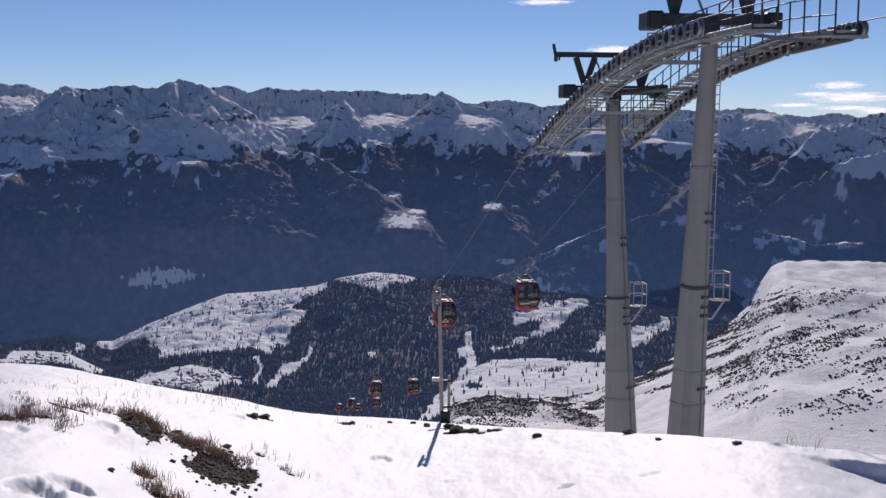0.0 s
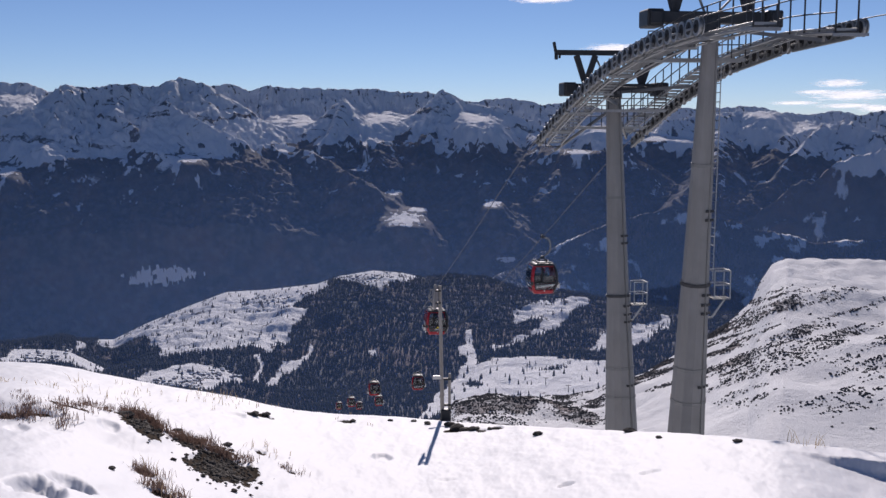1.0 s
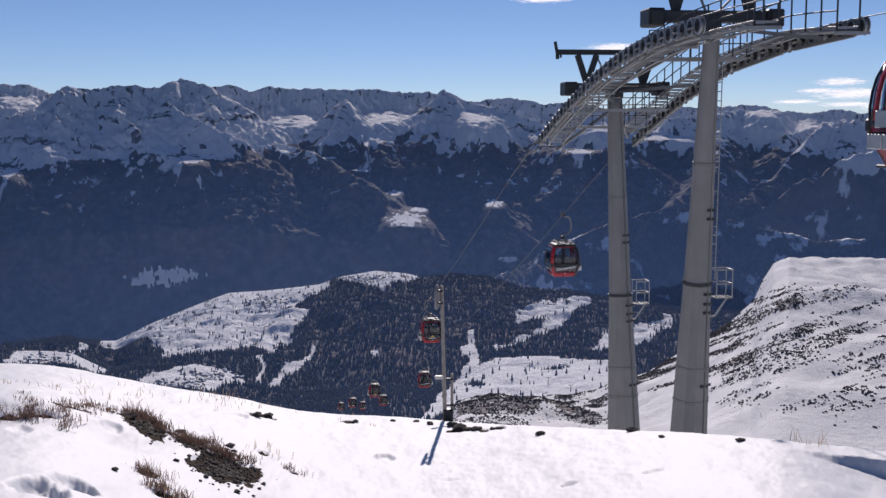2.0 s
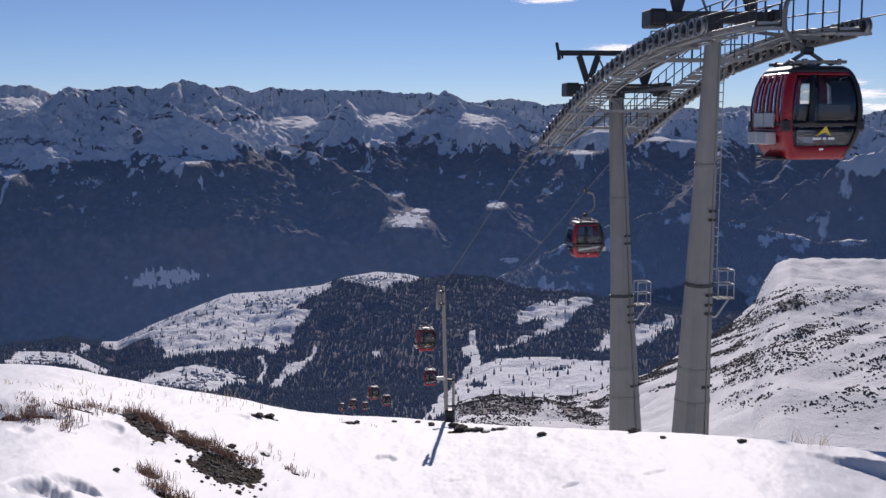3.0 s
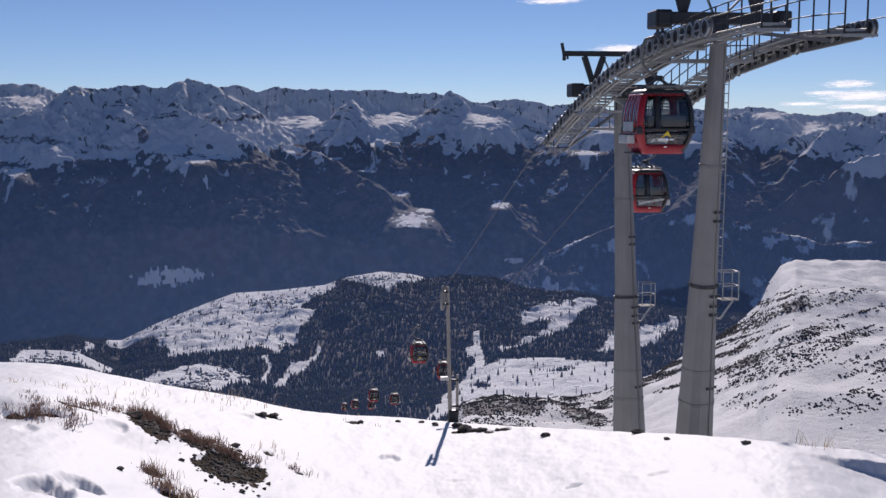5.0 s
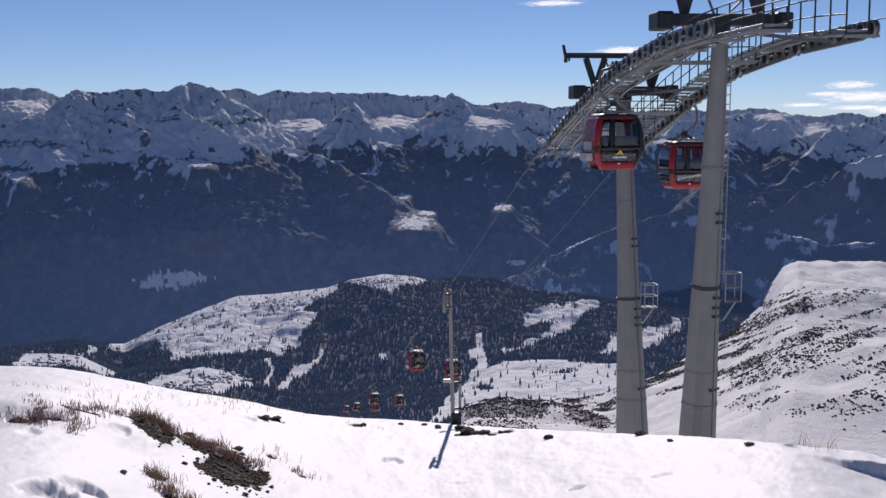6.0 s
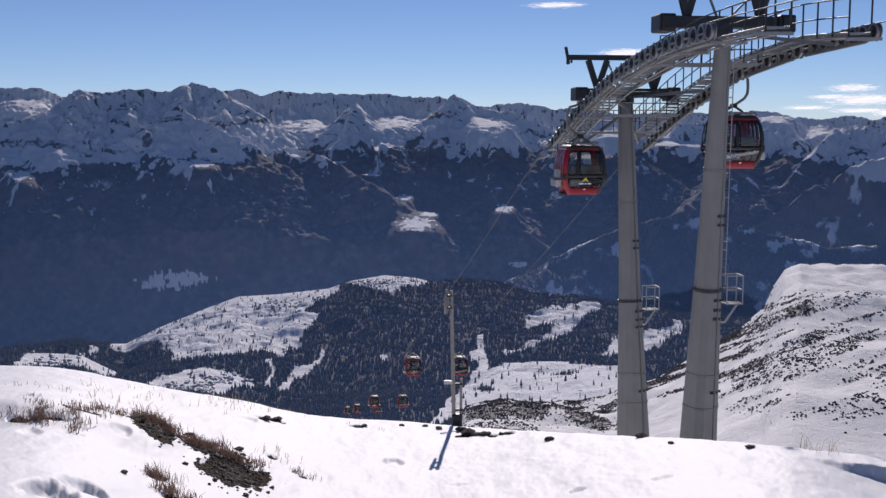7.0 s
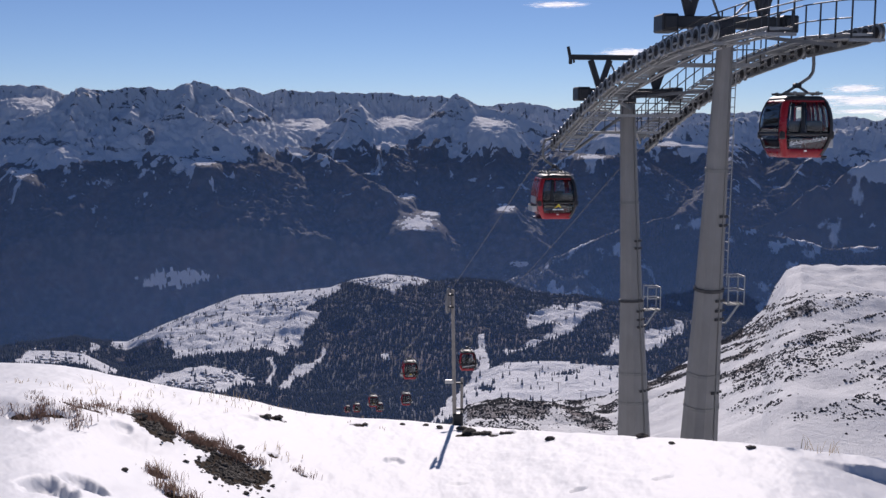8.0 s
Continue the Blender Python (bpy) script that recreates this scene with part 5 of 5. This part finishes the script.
def marker_post():
    post = thing("marker_post", "weathered piste marker post with an edge-on round sign", "post")
    bm = bmesh.new()
    tube(bm, (-0.02, 25, -7.6), (-0.09, 25, -3.93), 0.05, 0.042, 12)
    part("pole", bm, "wood", post, "weathered pale pole")
    bm = bmesh.new()
    tube(bm, (0.14, 25.05, -7.6), (0.15, 25.05, -6.12), 0.035, 0.035, 10)
    part("short_pole", bm, "wood", post)
    bm = bmesh.new()
    tube(bm, (-0.22, 24.98, -4.2), (-0.19, 24.98, -4.2), 0.31, 0.31, 24)
    bmesh.ops.rotate(bm, cent=(-0.2, 24.98, -4.2), matrix=Matrix.Rotation(radians(-9), 3, "Z"), verts=bm.verts)
    sign = part("sign", bm, "concrete", post, "round sheet-metal sign seen edge-on")
    for z in (-4.05, -4.35):
        bm = bmesh.new()
        box(bm, (-0.14, 24.99, z), (0.16, 0.1, 0.04), None, 0.008)
        part("clamp", bm, "dark", sign)
    bm = bmesh.new()
    box(bm, (0.05, 25, -7.2), (0.26, 0.2, 0.42), None, 0.03)
    part("foot", bm, "dark", post, "dark iron foot clamp")
    for z in (-6.25, -6.9):
        bm = bmesh.new()
        box(bm, (0.06, 25.02, z), (0.24, 0.06, 0.05), None, 0.008)
        part("clamp", bm, "dark", post)
    bm = bmesh.new()
    box(bm, (-0.16, 24.98, -6.2), (0.22, 0.06, 0.09), None, 0.01)
    part("handle", bm, "alu", post)
    return post


marker_post()


# ---------------------------------------------------------------- grass and stones on the near slope
def slope_at(az, el):
    r = near_range(az, el)
    x, y = polar(az, r)
    return az, r, float(x), float(y)


def on_slope(x, y):
    return float(near_height(np.array([math.degrees(math.atan2(x, y))]), np.array([math.hypot(x, y)]))[0])


def grass_blades(name, clumps, material, label):
    """Tufts of thin, bent, two-sided blades."""
    v, f = [], []
    for x, y, count, tall, spread in clumps:
        base = on_slope(x, y)
        for _ in range(count):
            bx, by = x + random.gauss(0, spread), y + random.gauss(0, spread * 1.3)
            h, w = tall * random.uniform(0.45, 1.15), random.uniform(0.003, 0.008)
            a = random.uniform(0, 2 * math.pi)
            lean = h * random.uniform(0.15, 1.1)
            dx, dy = math.cos(a) * lean, math.sin(a) * lean
            n = len(v)
            v += [(bx - w, by, base - 0.05), (bx + w, by, base - 0.05), (bx + w * 0.7 + dx * 0.4, by + dy * 0.4, base + h * 0.62), (bx - w * 0.7 + dx * 0.4, by + dy * 0.4, base + h * 0.62),
                  (bx + dx, by + dy, base + h)]
            f += [(n, n + 1, n + 2, n + 3), (n + 3, n + 2, n + 4)]
    me = bpy.data.meshes.new(name)
    me.from_pydata(v, [], f)
    me.materials.append(MAT[material])
    return tagged(new(name, me), label, "grass", kind="stuff")


def plant_grass():
    brown, pale = [], []
    for az, el, n, tall, wide in ((-23.4, -14.75, 8, 0.32, 0.4), (-22.4, -14.95, 7, 0.15, 0.5), (-21.6, -15.0, 9, 0.2, 0.5), (-20.8, -15.1, 7, 0.13, 0.5), (-20.0, -15.15, 7, 0.13, 0.5),
                                  (-19.2, -15.25, 7, 0.14, 0.5), (-18.3, -15.4, 8, 0.17, 0.4), (-17.3, -15.8, 6, 0.2, 0.2), (-16.7, -15.85, 14, 0.34, 0.22),
                                  (-16.1, -16.1, 14, 0.26, 0.3), (-14.5, -16.75, 16, 0.30, 0.3), (-13.7, -16.95, 12, 0.28, 0.25), (-12.6, -17.6, 12, 0.32, 0.2), (-11.4, -18.0, 6, 0.14, 0.2), 
                                  (-16.5, -18.25, 9, 0.30, 0.2), (-15.6, -19.35, 9, 0.30, 0.22), (-8.5, -18.7, 3, 0.14, 0.2)):
        _, r, x, y = slope_at(az, el)
        for _ in range(n):
            brown.append((x + random.gauss(0, wide * 0.6), y + random.gauss(0, wide * 0.35), int(random.uniform(14, 34)), tall * random.uniform(0.3, 0.65), 0.08))
    for az, el, n, tall, wide in ((-10.3, -17.5, 5, 0.34, 0.2), (-9.3, -17.9, 3, 0.24, 0.15), (-18.8, -13.9, 8, 0.30, 0.8), (-20.5, -13.7, 7, 0.24, 0.8), (-17.0, -14.1, 8, 0.28, 0.8), (-12.4, -14.9, 9, 0.3, 0.8),
                                  (-11.6, -14.95, 8, 0.3, 0.6), (-10.0, -15.4, 5, 0.2, 0.6), (-22.5, -13.2, 5, 0.3, 0.6), (19.6, -16.6, 6, 0.40, 0.3), (-15.5, -19.4, 4, 0.4, 0.3), (-16.5, -18.2, 4, 0.4, 0.2),
                                  (-16.9, -15.7, 4, 0.4, 0.2), (-5.5, -16.1, 3, 0.15, 0.5)):
        _, r, x, y = slope_at(az, el)
        for _ in range(n):
            pale.append((x + random.gauss(0, wide * 0.6), y + random.gauss(0, wide * 0.8), 3, tall * random.uniform(0.3, 0.7), 0.08))
    grass_blades("dry_grass", brown, "grass", "brown withered grass tufts on bare soil")
    grass_blades("straw_stalks", pale, "straw", "pale straw stalks sticking out of snow")


def stone_mesh(seed):
    bm = bmesh.new()
    bmesh.ops.create_icosphere(bm, subdivisions=2, radius=1.0)
    for q in bm.verts:
        k = noise.noise(q.co * 1.3 + Vector((seed, 0, 0))) * 0.5 + noise.noise(q.co * 3 + Vector((0, seed, 0))) * 0.2
        q.co *= 1 + k
        q.co.z *= 0.55
    return bm


def stones():
    rock_label = "dark slate rock half buried in snow"
    kinds = []
    for k in range(4):
        bm = stone_mesh(k * 7.3)
        me = bpy.data.meshes.new("rock")
        bm.to_mesh(me)
        bm.free()
        me.materials.append(MAT["stone"])
        kinds.append(me)
    spots = [(0.4, -16.55, 0.20), (0.75, -16.7, 0.26), (1.2, -16.75, 0.22), (1.7, -16.78, 0.20), (2.1, -16.85, 0.16), (3.0, -16.6, 0.15), (5.3, -16.95, 0.16), (-0.9, -16.45, 0.14), (-1.7, -16.3, 0.10),
             (-5.6, -16.2, 0.16), (-5.1, -16.2, 0.12), (-10.6, -15.75, 0.2), (-9.9, -15.75, 0.16), (10.4, -16.6, 0.18), (-17.4, -15.9, 0.22), (-18.2, -18.0, 0.10), (-14.7, -16.4, 0.15), (-12.1, -17.3, 0.14),
             (12.0, -16.9, 0.10), (16.2, -16.8, 0.12), (2.6, -16.7, 0.10), (-3.0, -16.25, 0.1)]
    for k, (az, el, size) in enumerate(spots):
        _, r, x, y = slope_at(az, el)
        ob = new("rock", kinds[k % 4])
        ob.matrix_basis = Matrix.Translation((x, y, on_slope(x, y) + size * 0.15)) @ pose(0, 0, 0, 0, 0, k * 67) @ Matrix.Diagonal((size * 0.75, size * 0.6, size * 0.5, 1))
        tagged(ob, rock_label, "rock", "rocks on the crest")
    # broken slate in the bare patches
    n = 1200
    places, sizes = [], []
    for a, r0, r1, w in SOIL_AT[:3] + SOIL_AT[2:3]:
        for _ in range(n // 4):
            az, r = a + random.gauss(0, w * 0.45), (r0 + r1) / 2 + random.gauss(0, (r1 - r0) * 0.24)
            x, y = polar(az, r)
            places.append((float(x), float(y), on_slope(float(x), float(y))))
            q = random.uniform(0.01, 0.04) + 0.06 * random.random() ** 4
            sizes.append((q * random.uniform(0.8, 1.7), q * 0.55))
    v, f = shrub_shape()
    scattered("slate_rubble", np.array(places), np.array(sizes), v, f, "stone", "broken dark slate rubble on bare soil", "rubble", 0.45)


plant_grass()
stones()


# ---------------------------------------------------------------- what moves
SPEED = 5.5
UPHILL = [79.6, 157.5, 233.0, 309.0]             # distances at the start, on the right-hand rope, coming nearer
DOWNHILL = [9.0, 86.0, 162.0, 237.0, 313.0]      # on the left-hand rope, going away


def motions():
    first = gondola_cabin()
    cabins = [(first, LEFT, DOWNHILL[0], 1)]
    for y in DOWNHILL[1:]:
        cabins.append((copy_thing(first, Matrix()), LEFT, y, 1))
    for y in UPHILL:
        cabins.append((copy_thing(first, Matrix()), RIGHT, y, -1))
    for cabin, side, y0, way in cabins:
        s0, rows = rope_travel(y0), []
        for k in range(33):
            t = k * 0.25
            p = rope_at(side, rope_y(s0 + way * SPEED * t))
            rows.append((t, Matrix.Translation(p) @ pose(0, 0, 0, 0, 0, YAW + (0 if way > 0 else 180))))
        walk(cabin, rows)


motions()
